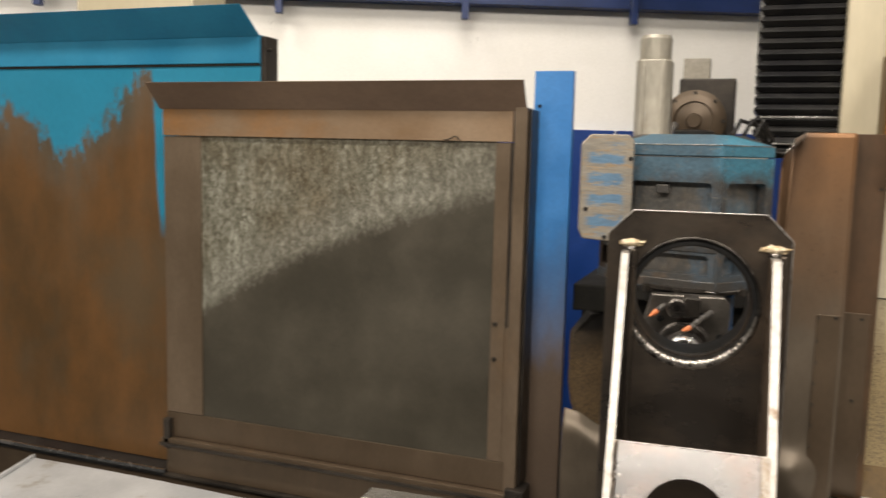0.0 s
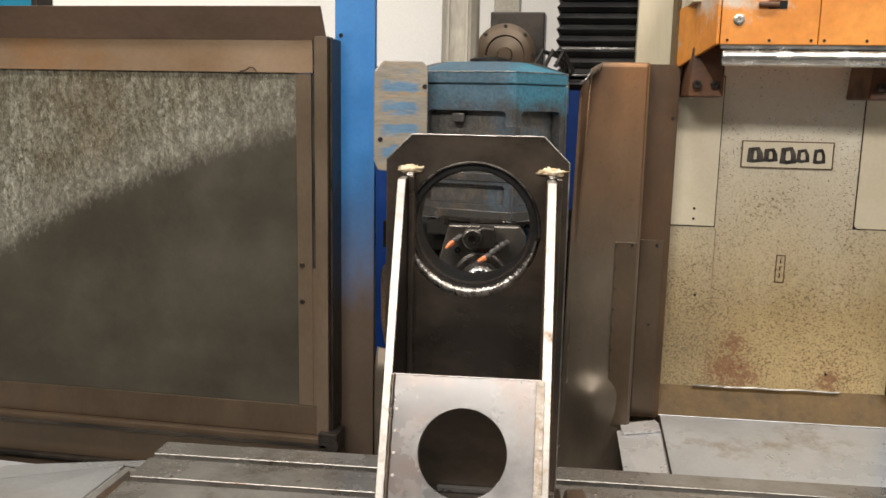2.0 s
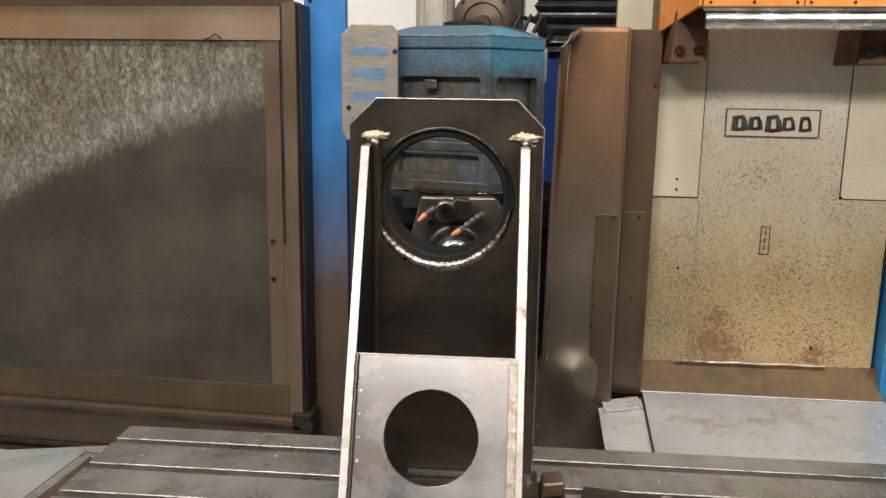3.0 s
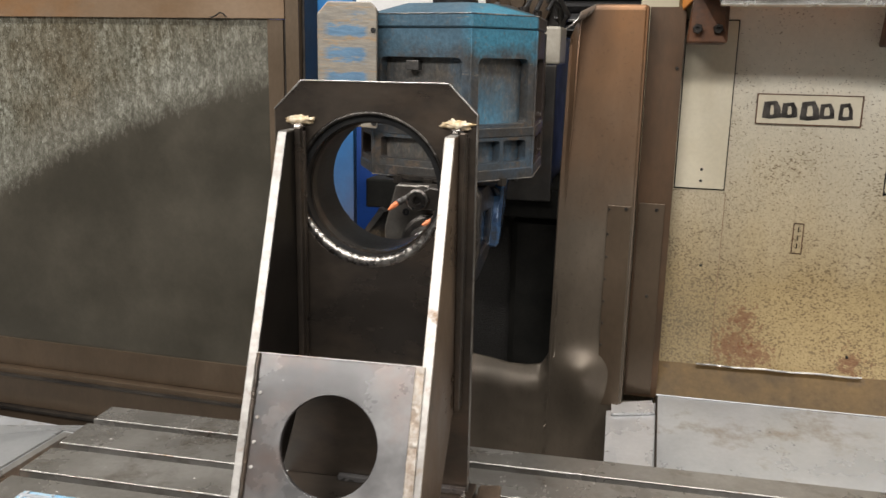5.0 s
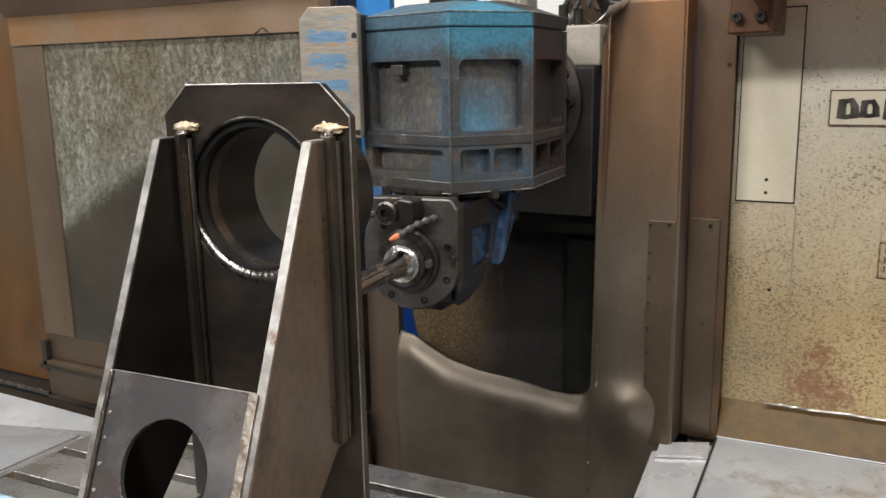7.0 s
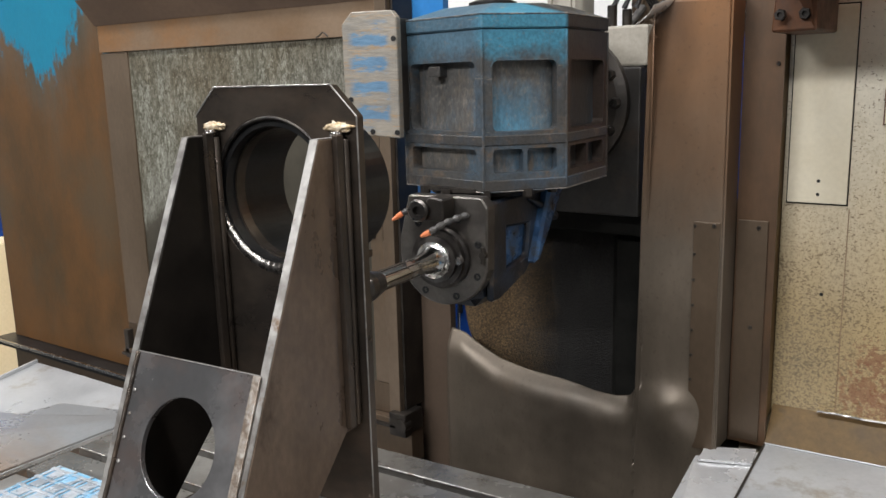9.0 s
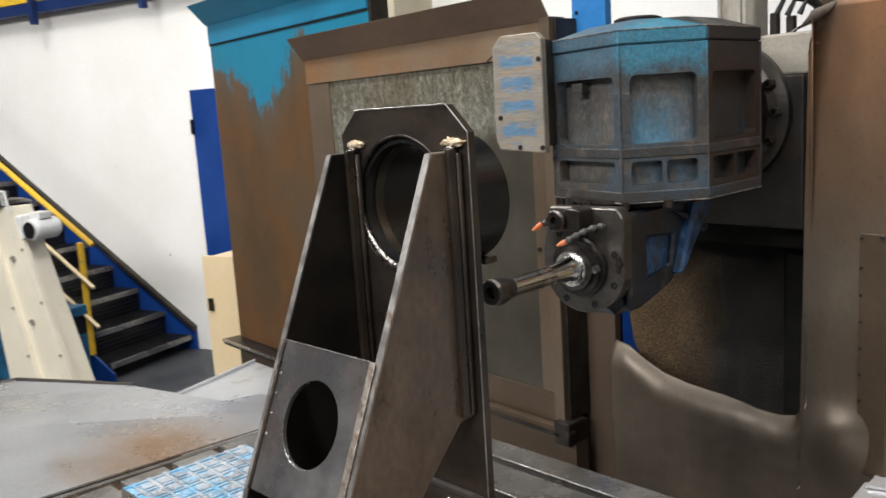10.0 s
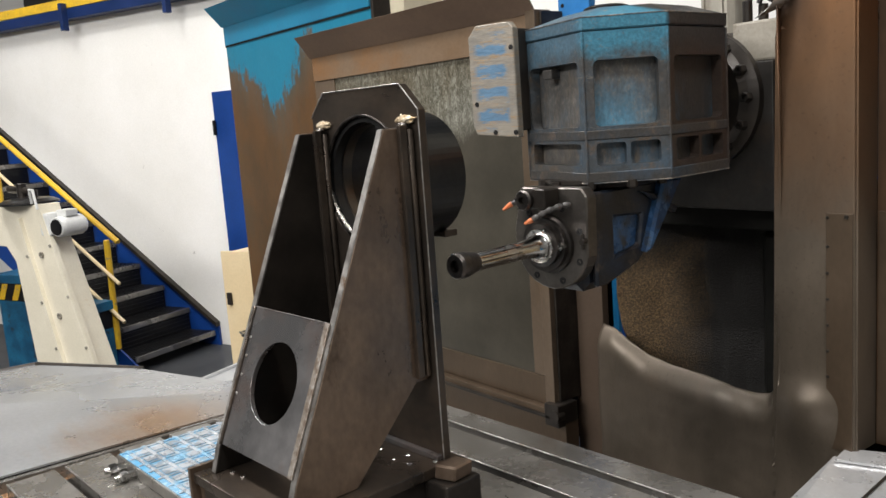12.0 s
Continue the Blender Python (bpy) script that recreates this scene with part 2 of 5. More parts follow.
def rust_up(nt, col):
    """Heat-brown tint on the upper sheet."""
    _, _, z = place_of(nt)
    up = ramp_of(nt, math_of(nt, "ADD", z, math_of(nt, "MULTIPLY", noise_of(nt, 3, 4), 0.5)), 0.8, 1.35)
    col = mix_of(nt, math_of(nt, "MULTIPLY", up, 0.85), col, mix_of(nt, noise_of(nt, 5, 6, 0.65, (1, 1, 0.35), 9), (0.13, 0.066, 0.032), (0.3, 0.135, 0.045)))
    x, _, _ = place_of(nt)
    soot_shade = math_of(nt, "MULTIPLY", ramp_of(nt, math_of(nt, "ADD", z, math_of(nt, "MULTIPLY", noise_of(nt, 8, 5), 0.16)), 1.03, 1.17), math_of(nt, "SUBTRACT", 1.0, ramp_of(nt, x, -0.1, -0.01)))
    col = mix_of(nt, math_of(nt, "MULTIPLY", soot_shade, 0.85), col, (0.02, 0.017, 0.014))
    # oil stain on the lower sheet
    dx, dz = math_of(nt, "MULTIPLY", math_of(nt, "ADD", x, 0.33), 0.8), math_of(nt, "SUBTRACT", z, 0.12)
    far = math_of(nt, "SQRT", math_of(nt, "ADD", math_of(nt, "MULTIPLY", dx, dx), math_of(nt, "MULTIPLY", dz, dz)), 0.0)
    oil = math_of(nt, "SUBTRACT", 1.0, ramp_of(nt, math_of(nt, "ADD", far, math_of(nt, "MULTIPLY", noise_of(nt, 12, 6, 0.65, (1, 1, 0.5)), 0.1)), 0.09, 0.3))
    fleck = ramp_of(nt, noise_of(nt, 120, 4, 0.7, (1, 1, 1), 12), 0.6, 0.68)
    col = mix_of(nt, math_of(nt, "MULTIPLY", fleck, 0.35), col, (0.05, 0.035, 0.025))
    return mix_of(nt, math_of(nt, "MULTIPLY", oil, 0.5), col, (0.035, 0.03, 0.025))


def casting_wear(nt, col):
    """Blue paint left round the top of the casting, grey grime below, dark brown on the side turned to the slide."""
    x, y, z = place_of(nt)
    worn = math_of(nt, "MULTIPLY", math_of(nt, "SUBTRACT", noise_of(nt, 11, 8, 0.72), 0.5), 0.16)
    up = ramp_of(nt, math_of(nt, "ADD", z, worn), 0.235, 0.275)
    turn = ramp_of(nt, x, 0.03, 0.07)
    fresh = mix_of(nt, turn, mix_of(nt, noise_of(nt, 8, 7, 0.7), (0.075, 0.125, 0.17), (0.095, 0.195, 0.27)), mix_of(nt, noise_of(nt, 6, 6), (0.055, 0.2, 0.3), (0.065, 0.3, 0.43)))
    col = mix_of(nt, math_of(nt, "MULTIPLY", up, 0.85), col, fresh)
    fleck = ramp_of(nt, noise_of(nt, 60, 7, 0.78, (1, 1, 1), 11), 0.57, 0.66)
    col = mix_of(nt, math_of(nt, "MULTIPLY", fleck, 0.55), col, (0.17, 0.13, 0.1))
    scar = ramp_of(nt, noise_of(nt, 26, 6, 0.75, (0.5, 0.5, 3), 27), 0.62, 0.68)
    col = mix_of(nt, math_of(nt, "MULTIPLY", scar, 0.6), col, (0.3, 0.25, 0.19))
    # dark brown mixed in on the side turned to the slide
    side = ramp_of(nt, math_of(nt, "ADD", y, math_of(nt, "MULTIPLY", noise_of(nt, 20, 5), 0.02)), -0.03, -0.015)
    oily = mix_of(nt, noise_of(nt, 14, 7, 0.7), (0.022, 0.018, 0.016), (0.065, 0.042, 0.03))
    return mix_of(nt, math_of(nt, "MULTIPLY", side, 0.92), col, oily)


def pocket_wear(nt, col):
    """Sky blue paint left low in the pockets, pale dust over it, and darker towards the slide."""
    x, y, z = place_of(nt)
    low = math_of(nt, "SUBTRACT", 1.0, ramp_of(nt, math_of(nt, "ADD", z, math_of(nt, "MULTIPLY", noise_of(nt, 13, 6, 0.7, (1, 1, 0.6), 3), 0.16)), 0.2, 0.29))
    mid = math_of(nt, "MULTIPLY", ramp_of(nt, x, 0.02, 0.05), math_of(nt, "SUBTRACT", 1.0, ramp_of(nt, math_of(nt, "ADD", x, math_of(nt, "MULTIPLY", noise_of(nt, 16, 6, 0.7, (1, 1, 0.5), 6), 0.08)), 0.13, 0.18)))
    col = mix_of(nt, math_of(nt, "MULTIPLY", math_of(nt, "MULTIPLY", math_of(nt, "MULTIPLY", low, mid), ramp_of(nt, z, 0.085, 0.1)), 0.8), col, mix_of(nt, noise_of(nt, 9, 5), (0.06, 0.19, 0.3), (0.13, 0.33, 0.46)))
    dust = ramp_of(nt, noise_of(nt, 85, 6, 0.8, (1, 1, 0.8), 14), 0.52, 0.64)
    col = mix_of(nt, math_of(nt, "MULTIPLY", dust, 0.5), col, (0.26, 0.225, 0.19))
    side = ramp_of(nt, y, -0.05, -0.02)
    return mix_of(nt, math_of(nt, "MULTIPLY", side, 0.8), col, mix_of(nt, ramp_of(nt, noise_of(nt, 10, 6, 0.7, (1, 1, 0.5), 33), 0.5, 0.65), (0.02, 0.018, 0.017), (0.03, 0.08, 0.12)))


M["concrete"] = surface("floor_concrete", (0.025, 0.028, 0.033), (0.05, 0.052, 0.056), 0.5, scale=2, third=(0.09, 0.09, 0.09), third_at=(0.6, 0.7), third_scale=7)
M["white_wall"] = surface("white_plaster", (0.8, 0.78, 0.74), (0.86, 0.84, 0.81), 0.7, scale=1.2, third=(0.4, 0.38, 0.36), third_at=(0.67, 0.73), third_scale=7, amp=0.04, bump=0.05)
M["dark_wall"] = surface("dark_loft", (0.03, 0.03, 0.03), (0.05, 0.05, 0.045), 0.8, scale=1.2)
M["cream_wall"] = surface("cream_panel", (0.7, 0.55, 0.33), (0.76, 0.62, 0.4), 0.6, scale=2, amp=0.06)
M["deep_blue"] = surface("deep_blue_paint", (0.004, 0.036, 0.19), (0.006, 0.05, 0.25), 0.45, scale=3, amp=0.08)
M["beam_blue"] = surface("dark_blue_beam_paint", (0.004, 0.018, 0.08), (0.006, 0.026, 0.12), 0.45, scale=3, amp=0.1)
M["yellow"] = surface("yellow_paint", (0.75, 0.47, 0.02), (0.6, 0.37, 0.03), 0.5, third=(0.3, 0.22, 0.14), third_at=(0.6, 0.66), third_scale=20)
M["black"] = surface("black_rubber", (0.008, 0.008, 0.009), (0.018, 0.017, 0.016), 0.35, sheen=0.3)
M["dark_iron"] = surface("oily_dark_iron", (0.026, 0.022, 0.019), (0.055, 0.045, 0.036), 0.42, 0.5, scale=9)
# black that holds the cavity's shade; seams and fittings use it too
M["soot_shade"] = surface("soot_and_shade_black", (0.008, 0.008, 0.007), (0.017, 0.016, 0.014), 0.7, 0.0, scale=7, sheen=0.12)
M["brown_sheet"] = surface("oil_browned_sheet", (0.086, 0.061, 0.04), (0.125, 0.088, 0.058), 0.36, 0.45, scale=2.4, stretch=(1, 1, 0.5), third=(0.125, 0.082, 0.05), third_at=(0.58, 0.8), third_scale=1.6, amp=0.08, bump=0.03)
M["guard_sheet"] = surface("oiled_guard_sheet", (0.125, 0.09, 0.06), (0.18, 0.132, 0.092), 0.38, 0.4, scale=2.2, stretch=(1, 1, 0.5), third=(0.2, 0.115, 0.055), third_at=(0.55, 0.75), third_scale=2.4, amp=0.1, bump=0.04)
M["tan_sheet"] = surface("tan_oiled_sheet", (0.24, 0.15, 0.085), (0.3, 0.215, 0.145), 0.36, 0.45, scale=2, stretch=(0.7, 1, 1), third=(0.33, 0.16, 0.06), third_at=(0.52, 0.7), third_scale=1.8, amp=0.08, bump=0.03)
M["rust_sheet"] = surface("rust_brown_sheet", (0.085, 0.048, 0.02), (0.165, 0.08, 0.03), 0.42, 0.3, scale=2.2, stretch=(1, 1, 0.4), hook=blue_over_rust, amp=0.08, bump=0.04)
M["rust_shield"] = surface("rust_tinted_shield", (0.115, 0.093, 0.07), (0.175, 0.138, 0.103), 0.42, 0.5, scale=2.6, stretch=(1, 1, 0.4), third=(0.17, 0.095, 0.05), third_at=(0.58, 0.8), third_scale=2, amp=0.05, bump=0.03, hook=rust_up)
M["return_sheet"] = surface("sooty_orange_sheet", (0.07, 0.045, 0.028), (0.13, 0.07, 0.035), 0.45, 0.4, scale=3, stretch=(1, 1, 0.4), third=(0.2, 0.095, 0.038), third_at=(0.5, 0.7), third_scale=3, amp=0.1, bump=0.03)
M["cyan_paint"] = surface("sky_blue_paint", (0.01, 0.15, 0.27), (0.016, 0.2, 0.34), 0.42, scale=3, third=(0.13, 0.09, 0.05), third_at=(0.68, 0.74), third_scale=2.4, amp=0.06, bump=0.03)
M["blue_paint"] = surface("machine_blue_paint", (0.025, 0.16, 0.42), (0.035, 0.2, 0.5), 0.42, scale=4, hook=brown_below(1.2, 0.22, (0.1, 0.07, 0.05)), amp=0.08, bump=0.04)
M["bin_blue"] = surface("grimy_bin_paint", (0.008, 0.07, 0.15), (0.014, 0.14, 0.26), 0.5, scale=7, third=(0.02, 0.03, 0.035), third_at=(0.58, 0.66), third_scale=14, amp=0.2)
M["bright_blue"] = surface("bright_blue_paint", (0.01, 0.14, 0.33), (0.015, 0.2, 0.42), 0.5, scale=5, third=(0.05, 0.06, 0.07), third_at=(0.62, 0.7), third_scale=9)
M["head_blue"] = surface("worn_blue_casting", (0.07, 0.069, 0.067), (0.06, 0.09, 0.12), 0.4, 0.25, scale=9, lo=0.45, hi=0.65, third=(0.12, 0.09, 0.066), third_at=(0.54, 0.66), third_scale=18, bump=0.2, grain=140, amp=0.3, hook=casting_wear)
M["head_grey"] = surface("oily_grey_casting", (0.06, 0.056, 0.052), (0.05, 0.068, 0.09), 0.42, 0.3, scale=10, lo=0.5, hi=0.65, third=(0.14, 0.105, 0.08), third_at=(0.55, 0.66), third_scale=20, bump=0.2, grain=140, amp=0.3)
M["fin_blue"] = surface("blue_casting_fin", (0.018, 0.05, 0.12), (0.04, 0.11, 0.23), 0.3, 0.2, scale=12, third=(0.03, 0.032, 0.036), third_at=(0.5, 0.6), third_scale=14, bump=0.2)
M["scraped"] = surface("scraped_beige_plate", (0.21, 0.195, 0.172), (0.29, 0.255, 0.205), 0.45, 0.2, scale=8, stretch=(0.5, 0.5, 2), hook=scraped, bump=0.15)
M["cream_machine"] = surface("cream_machine_paint", (0.66, 0.62, 0.52), (0.72, 0.68, 0.58), 0.33, scale=2, hook=oil_spots, amp=0.05, bump=0.04)
M["cream_plain"] = surface("cream_column_paint", (0.45, 0.395, 0.28), (0.53, 0.475, 0.35), 0.4, scale=3, amp=0.05, stretch=(1, 1, 0.2))
M["motor_alu"] = surface("dull_motor_casing", (0.3, 0.28, 0.235), (0.42, 0.39, 0.33), 0.42, 0.3, scale=8, stretch=(1, 1, 0.3), third=(0.2, 0.16, 0.11), third_at=(0.56, 0.7), third_scale=9)
M["white_plate"] = surface("aged_white_plate", (0.66, 0.6, 0.47), (0.6, 0.53, 0.39), 0.36, scale=4, amp=0.05, third=(0.25, 0.17, 0.1), third_at=(0.7, 0.73), third_scale=40)
M["orange"] = surface("worn_orange_paint", (0.6, 0.21, 0.03), (0.74, 0.29, 0.05), 0.48, scale=4, third=(0.55, 0.47, 0.38), third_at=(0.54, 0.62), third_scale=5, amp=0.14, grain=40, bump=0.05)
M["bracket_rust"] = surface("rusty_bracket", (0.14, 0.06, 0.028), (0.07, 0.042, 0.03), 0.45, 0.4, scale=14)
M["plate"] = surface("mill_scale_plate", (0.055, 0.046, 0.039), (0.11, 0.086, 0.066), 0.34, 0.7, scale=5, third=(0.13, 0.092, 0.065), third_at=(0.5, 0.75), third_scale=5, amp=0.1, bump=0.05, stretch=(0.6, 1, 1))
# gusset plate with the shade between the gussets put into its colour
M["dark_plate"] = surface("shaded_gusset_plate", (0.018, 0.016, 0.014), (0.034, 0.028, 0.023), 0.38, 0.6, scale=5, amp=0.1, bump=0.04)
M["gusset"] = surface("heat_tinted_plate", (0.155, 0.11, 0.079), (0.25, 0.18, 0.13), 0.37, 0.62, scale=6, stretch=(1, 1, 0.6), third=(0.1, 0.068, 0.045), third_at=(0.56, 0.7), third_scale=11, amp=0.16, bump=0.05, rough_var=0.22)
M["front_plate"] = surface("bright_rolled_plate", (0.125, 0.122, 0.122), (0.215, 0.207, 0.205), 0.34, 0.68, scale=5, third=(0.17, 0.125, 0.108), third_at=(0.5, 0.72), third_scale=5, amp=0.07, bump=0.03, rough_var=0.2)
M["cut_edge"] = surface("cut_steel_edge", (0.29, 0.27, 0.25), (0.5, 0.48, 0.455), 0.44, 0.9, scale=22, third=(0.2, 0.13, 0.08), third_at=(0.57, 0.68), third_scale=24, bump=0.03)
M["weld"] = surface("weld_bead", (0.18, 0.16, 0.145), (0.5, 0.48, 0.45), 0.3, 0.95, scale=40, bump=0.1)
M["spatter"] = surface("golden_weld_blob", (0.5, 0.36, 0.2), (0.7, 0.62, 0.48), 0.45, 0.4, scale=80, bump=0.4)
M["steel"] = surface("bright_steel", (0.5, 0.49, 0.47), (0.64, 0.63, 0.61), 0.24, 1.0, scale=20, amp=0.06, bump=0.0)
M["tool_dark"] = surface("dark_tool_steel", (0.065, 0.058, 0.054), (0.125, 0.113, 0.102), 0.35, 0.9, scale=30)
M["nose_plate"] = surface("oiled_iron_face", (0.1, 0.09, 0.08), (0.15, 0.135, 0.12), 0.36, 0.8, scale=10)
M["table"] = surface("machine_table_iron", (0.19, 0.178, 0.16), (0.31, 0.295, 0.272), 0.3, 0.6, scale=4, third=(0.085, 0.066, 0.046), third_at=(0.55, 0.72), third_scale=5, amp=0.1, bump=0.04, rough_var=0.2)
M["galv"] = surface("dull_zinc_sheet", (0.4, 0.41, 0.42), (0.52, 0.525, 0.53), 0.33, 0.45, scale=2.5, third=(0.24, 0.19, 0.13), third_at=(0.56, 0.68), third_scale=2.6, amp=0.05, bump=0.03)
M["cover_sheet"] = surface("dusty_cover_sheet", (0.32, 0.328, 0.335), (0.43, 0.437, 0.444), 0.3, 0.6, scale=2.2, third=(0.27, 0.24, 0.2), third_at=(0.6, 0.74), third_scale=2.6, amp=0.08, bump=0.04, hook=rust_dust)
M["chips"] = surface("matted_chips", (0.085, 0.054, 0.026), (0.27, 0.172, 0.08), 0.8, 0.0, scale=170, bump=1.0, grain=240, amp=0.5, hook=swarf_shade)
M["tube"] = surface("black_tube", (0.02, 0.021, 0.023), (0.036, 0.034, 0.032), 0.36, 0.6, scale=5, bump=0.04)
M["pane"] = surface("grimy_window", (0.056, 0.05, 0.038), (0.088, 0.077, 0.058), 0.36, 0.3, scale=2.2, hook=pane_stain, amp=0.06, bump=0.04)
M["orange_tip"] = surface("orange_plastic", (0.62, 0.15, 0.05), (0.75, 0.24, 0.09), 0.4, scale=40)
M["grey_hose"] = surface("grey_plastic", (0.05, 0.047, 0.045), (0.11, 0.1, 0.09), 0.45, scale=40)
M["film_blue"] = surface("pale_blue_film", (0.1, 0.36, 0.6), (0.36, 0.5, 0.6), 0.25, 0.1, scale=22, bump=0.1)
M["motor_white"] = surface("white_motor_paint", (0.62, 0.62, 0.6), (0.7, 0.7, 0.68), 0.4, scale=9, amp=0.05)
M["rust_weld"] = surface("rust_tinted_weld", (0.22, 0.17, 0.13), (0.42, 0.39, 0.35), 0.4, 0.6, scale=70, third=(0.3, 0.17, 0.09), third_at=(0.58, 0.66), third_scale=40, bump=0.2)
M["conveyor"] = surface("pale_cream_paint", (0.74, 0.68, 0.54), (0.8, 0.74, 0.6), 0.45, scale=4, amp=0.05, third=(0.6, 0.42, 0.22), third_at=(0.64, 0.72), third_scale=9)
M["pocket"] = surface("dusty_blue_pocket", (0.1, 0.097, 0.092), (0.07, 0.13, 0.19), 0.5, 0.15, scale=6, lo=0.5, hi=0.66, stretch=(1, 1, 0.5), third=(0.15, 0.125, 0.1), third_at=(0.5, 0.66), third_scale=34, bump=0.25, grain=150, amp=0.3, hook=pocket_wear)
M["hall_grey"] = surface("grey_hall_cladding", (0.3, 0.3, 0.29), (0.36, 0.355, 0.34), 0.7, scale=1.2, amp=0.05)
M["hall_dark"] = surface("dark_grey_cladding", (0.13, 0.13, 0.125), (0.18, 0.178, 0.17), 0.7, scale=1.2, amp=0.05)
M["swarf"] = surface("orange_brown_swarf", (0.2, 0.1, 0.045), (0.38, 0.22, 0.1), 0.6, 0.25, scale=40, bump=0.7, grain=150, amp=0.35)
M["brown_block"] = surface("browned_steel_block", (0.12, 0.085, 0.06), (0.18, 0.13, 0.095), 0.4, 0.6, scale=14)
M["ledge"] = surface("oily_ledge_sheet", (0.075, 0.045, 0.016), (0.14, 0.088, 0.035), 0.5, 0.0, scale=7, amp=0.12, sheen=0.2, third=(0.07, 0.05, 0.035), third_at=(0.58, 0.7), third_scale=6)
# darker bead for the upper part of the bore
M["weld_dark"] = surface("dark_weld_bead", (0.03, 0.027, 0.025), (0.09, 0.08, 0.07), 0.4, 0.8, scale=45, bump=0.15)
M["worn_edge"] = surface("rubbed_casting_edge", (0.1, 0.11, 0.12), (0.38, 0.33, 0.28), 0.42, 0.4, scale=30, lo=0.45, hi=0.6)
M["swivel_blue"] = surface("oily_blue_black_casting", (0.012, 0.012, 0.014), (0.016, 0.028, 0.05), 0.36, 0.25, scale=8, third=(0.07, 0.055, 0.045), third_at=(0.55, 0.66), third_scale=16, bump=0.25, amp=0.25)
M["ram_grey"] = surface("oily_grey_ram_paint", (0.022, 0.02, 0.018), (0.042, 0.038, 0.034), 0.42, 0.2, scale=6, third=(0.05, 0.035, 0.025), third_at=(0.55, 0.7), third_scale=5, bump=0.06)
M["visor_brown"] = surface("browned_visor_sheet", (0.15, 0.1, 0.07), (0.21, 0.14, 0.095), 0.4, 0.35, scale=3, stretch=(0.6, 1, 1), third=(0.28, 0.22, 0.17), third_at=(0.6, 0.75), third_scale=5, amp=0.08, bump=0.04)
M["grid_pale"] = surface("pale_grid_steel", (0.32, 0.35, 0.38), (0.55, 0.57, 0.6), 0.3, 0.35, scale=24, third=(0.25, 0.5, 0.7), third_at=(0.52, 0.6), third_scale=16, bump=0.05)
M["beige_block"] = surface("oily_beige_paint", (0.27, 0.245, 0.2), (0.34, 0.31, 0.26), 0.4, scale=6, third=(0.1, 0.075, 0.05), third_at=(0.56, 0.7), third_scale=9, bump=0.06)
M["bare_zinc"] = surface("bare_zinc_flap", (0.58, 0.58, 0.585), (0.68, 0.68, 0.685), 0.3, 0.55, scale=6, third=(0.35, 0.3, 0.25), third_at=(0.6, 0.7), third_scale=9, amp=0.06, bump=0.04)


# ---- builders ----
ORG = {}


def thing(name, loc, label, category, group="", kind=""):
    ob = new(name)
    ob.location = loc
    ob.empty_display_size = 0.05
    ORG[ob] = Vector(loc)
    return tagged(ob, label, category, group, kind)


def part(name, bm, material, parent, label="", smooth=False):
    """One mesh under a thing or a part; bm is in world metres."""
    org = ORG[parent]
    bm.transform(Matrix.Translation(-org))
    bmesh.ops.recalc_face_normals(bm, faces=bm.faces[:])
    me = bpy.data.meshes.new(name)
    bm.to_mesh(me)
    bm.free()
    me.materials.append(M[material] if isinstance(material, str) else material)
    if smooth:
        me.polygons.foreach_set("use_smooth", [True] * len(me.polygons))
    ob = new(name, me)
    ob.parent = parent
    ORG[ob] = org
    return tagged(ob, label)


def whole(name, bm, material, label, category, group="", kind="", smooth=False, loc=(0, 0, 0)):
    """A thing or a piece of the setting that is one mesh."""
    bm.transform(Matrix.Translation(-Vector(loc)))
    bmesh.ops.recalc_face_normals(bm, faces=bm.faces[:])
    me = bpy.data.meshes.new(name)
    bm.to_mesh(me)
    bm.free()
    me.materials.append(M[material] if isinstance(material, str) else material)
    if smooth:
        me.polygons.foreach_set("use_smooth", [True] * len(me.polygons))
    ob = new(name, me)
    ob.location = loc
    ORG[ob] = Vector(loc)
    return tagged(ob, label, category, group, kind)


def turned(ob, degrees, pivot=(0.0855, 1.3, 0.0)):
    """Turns a whole thing about an upright axis; it stands a little askew to the column."""
    t = Matrix.Translation(pivot)
    m = t @ Matrix.Rotation(radians(degrees), 4, "Z") @ t.inverted() @ Matrix.Translation(ob.location)
    ob.location, ob.rotation_euler = m.translation, m.to_euler()


def softened(bm, width, segments=2):
    if width > 0:
        bmesh.ops.bevel(bm, geom=[e for e in bm.edges if len(e.link_faces) == 2 and e.calc_face_angle(0) > 0.5], offset=width, segments=segments, affect="EDGES", profile=0.6)
    return bm


def box(x0, x1, y0, y1, z0, z1, bevel=0.002):
    bm = bmesh.new()
    bmesh.ops.create_cube(bm, size=1.0)
    for v in bm.verts:
        v.co = Vector((x0 + (v.co.x + 0.5) * (x1 - x0), y0 + (v.co.y + 0.5) * (y1 - y0), z0 + (v.co.z + 0.5) * (z1 - z0)))
    return softened(bm, bevel)


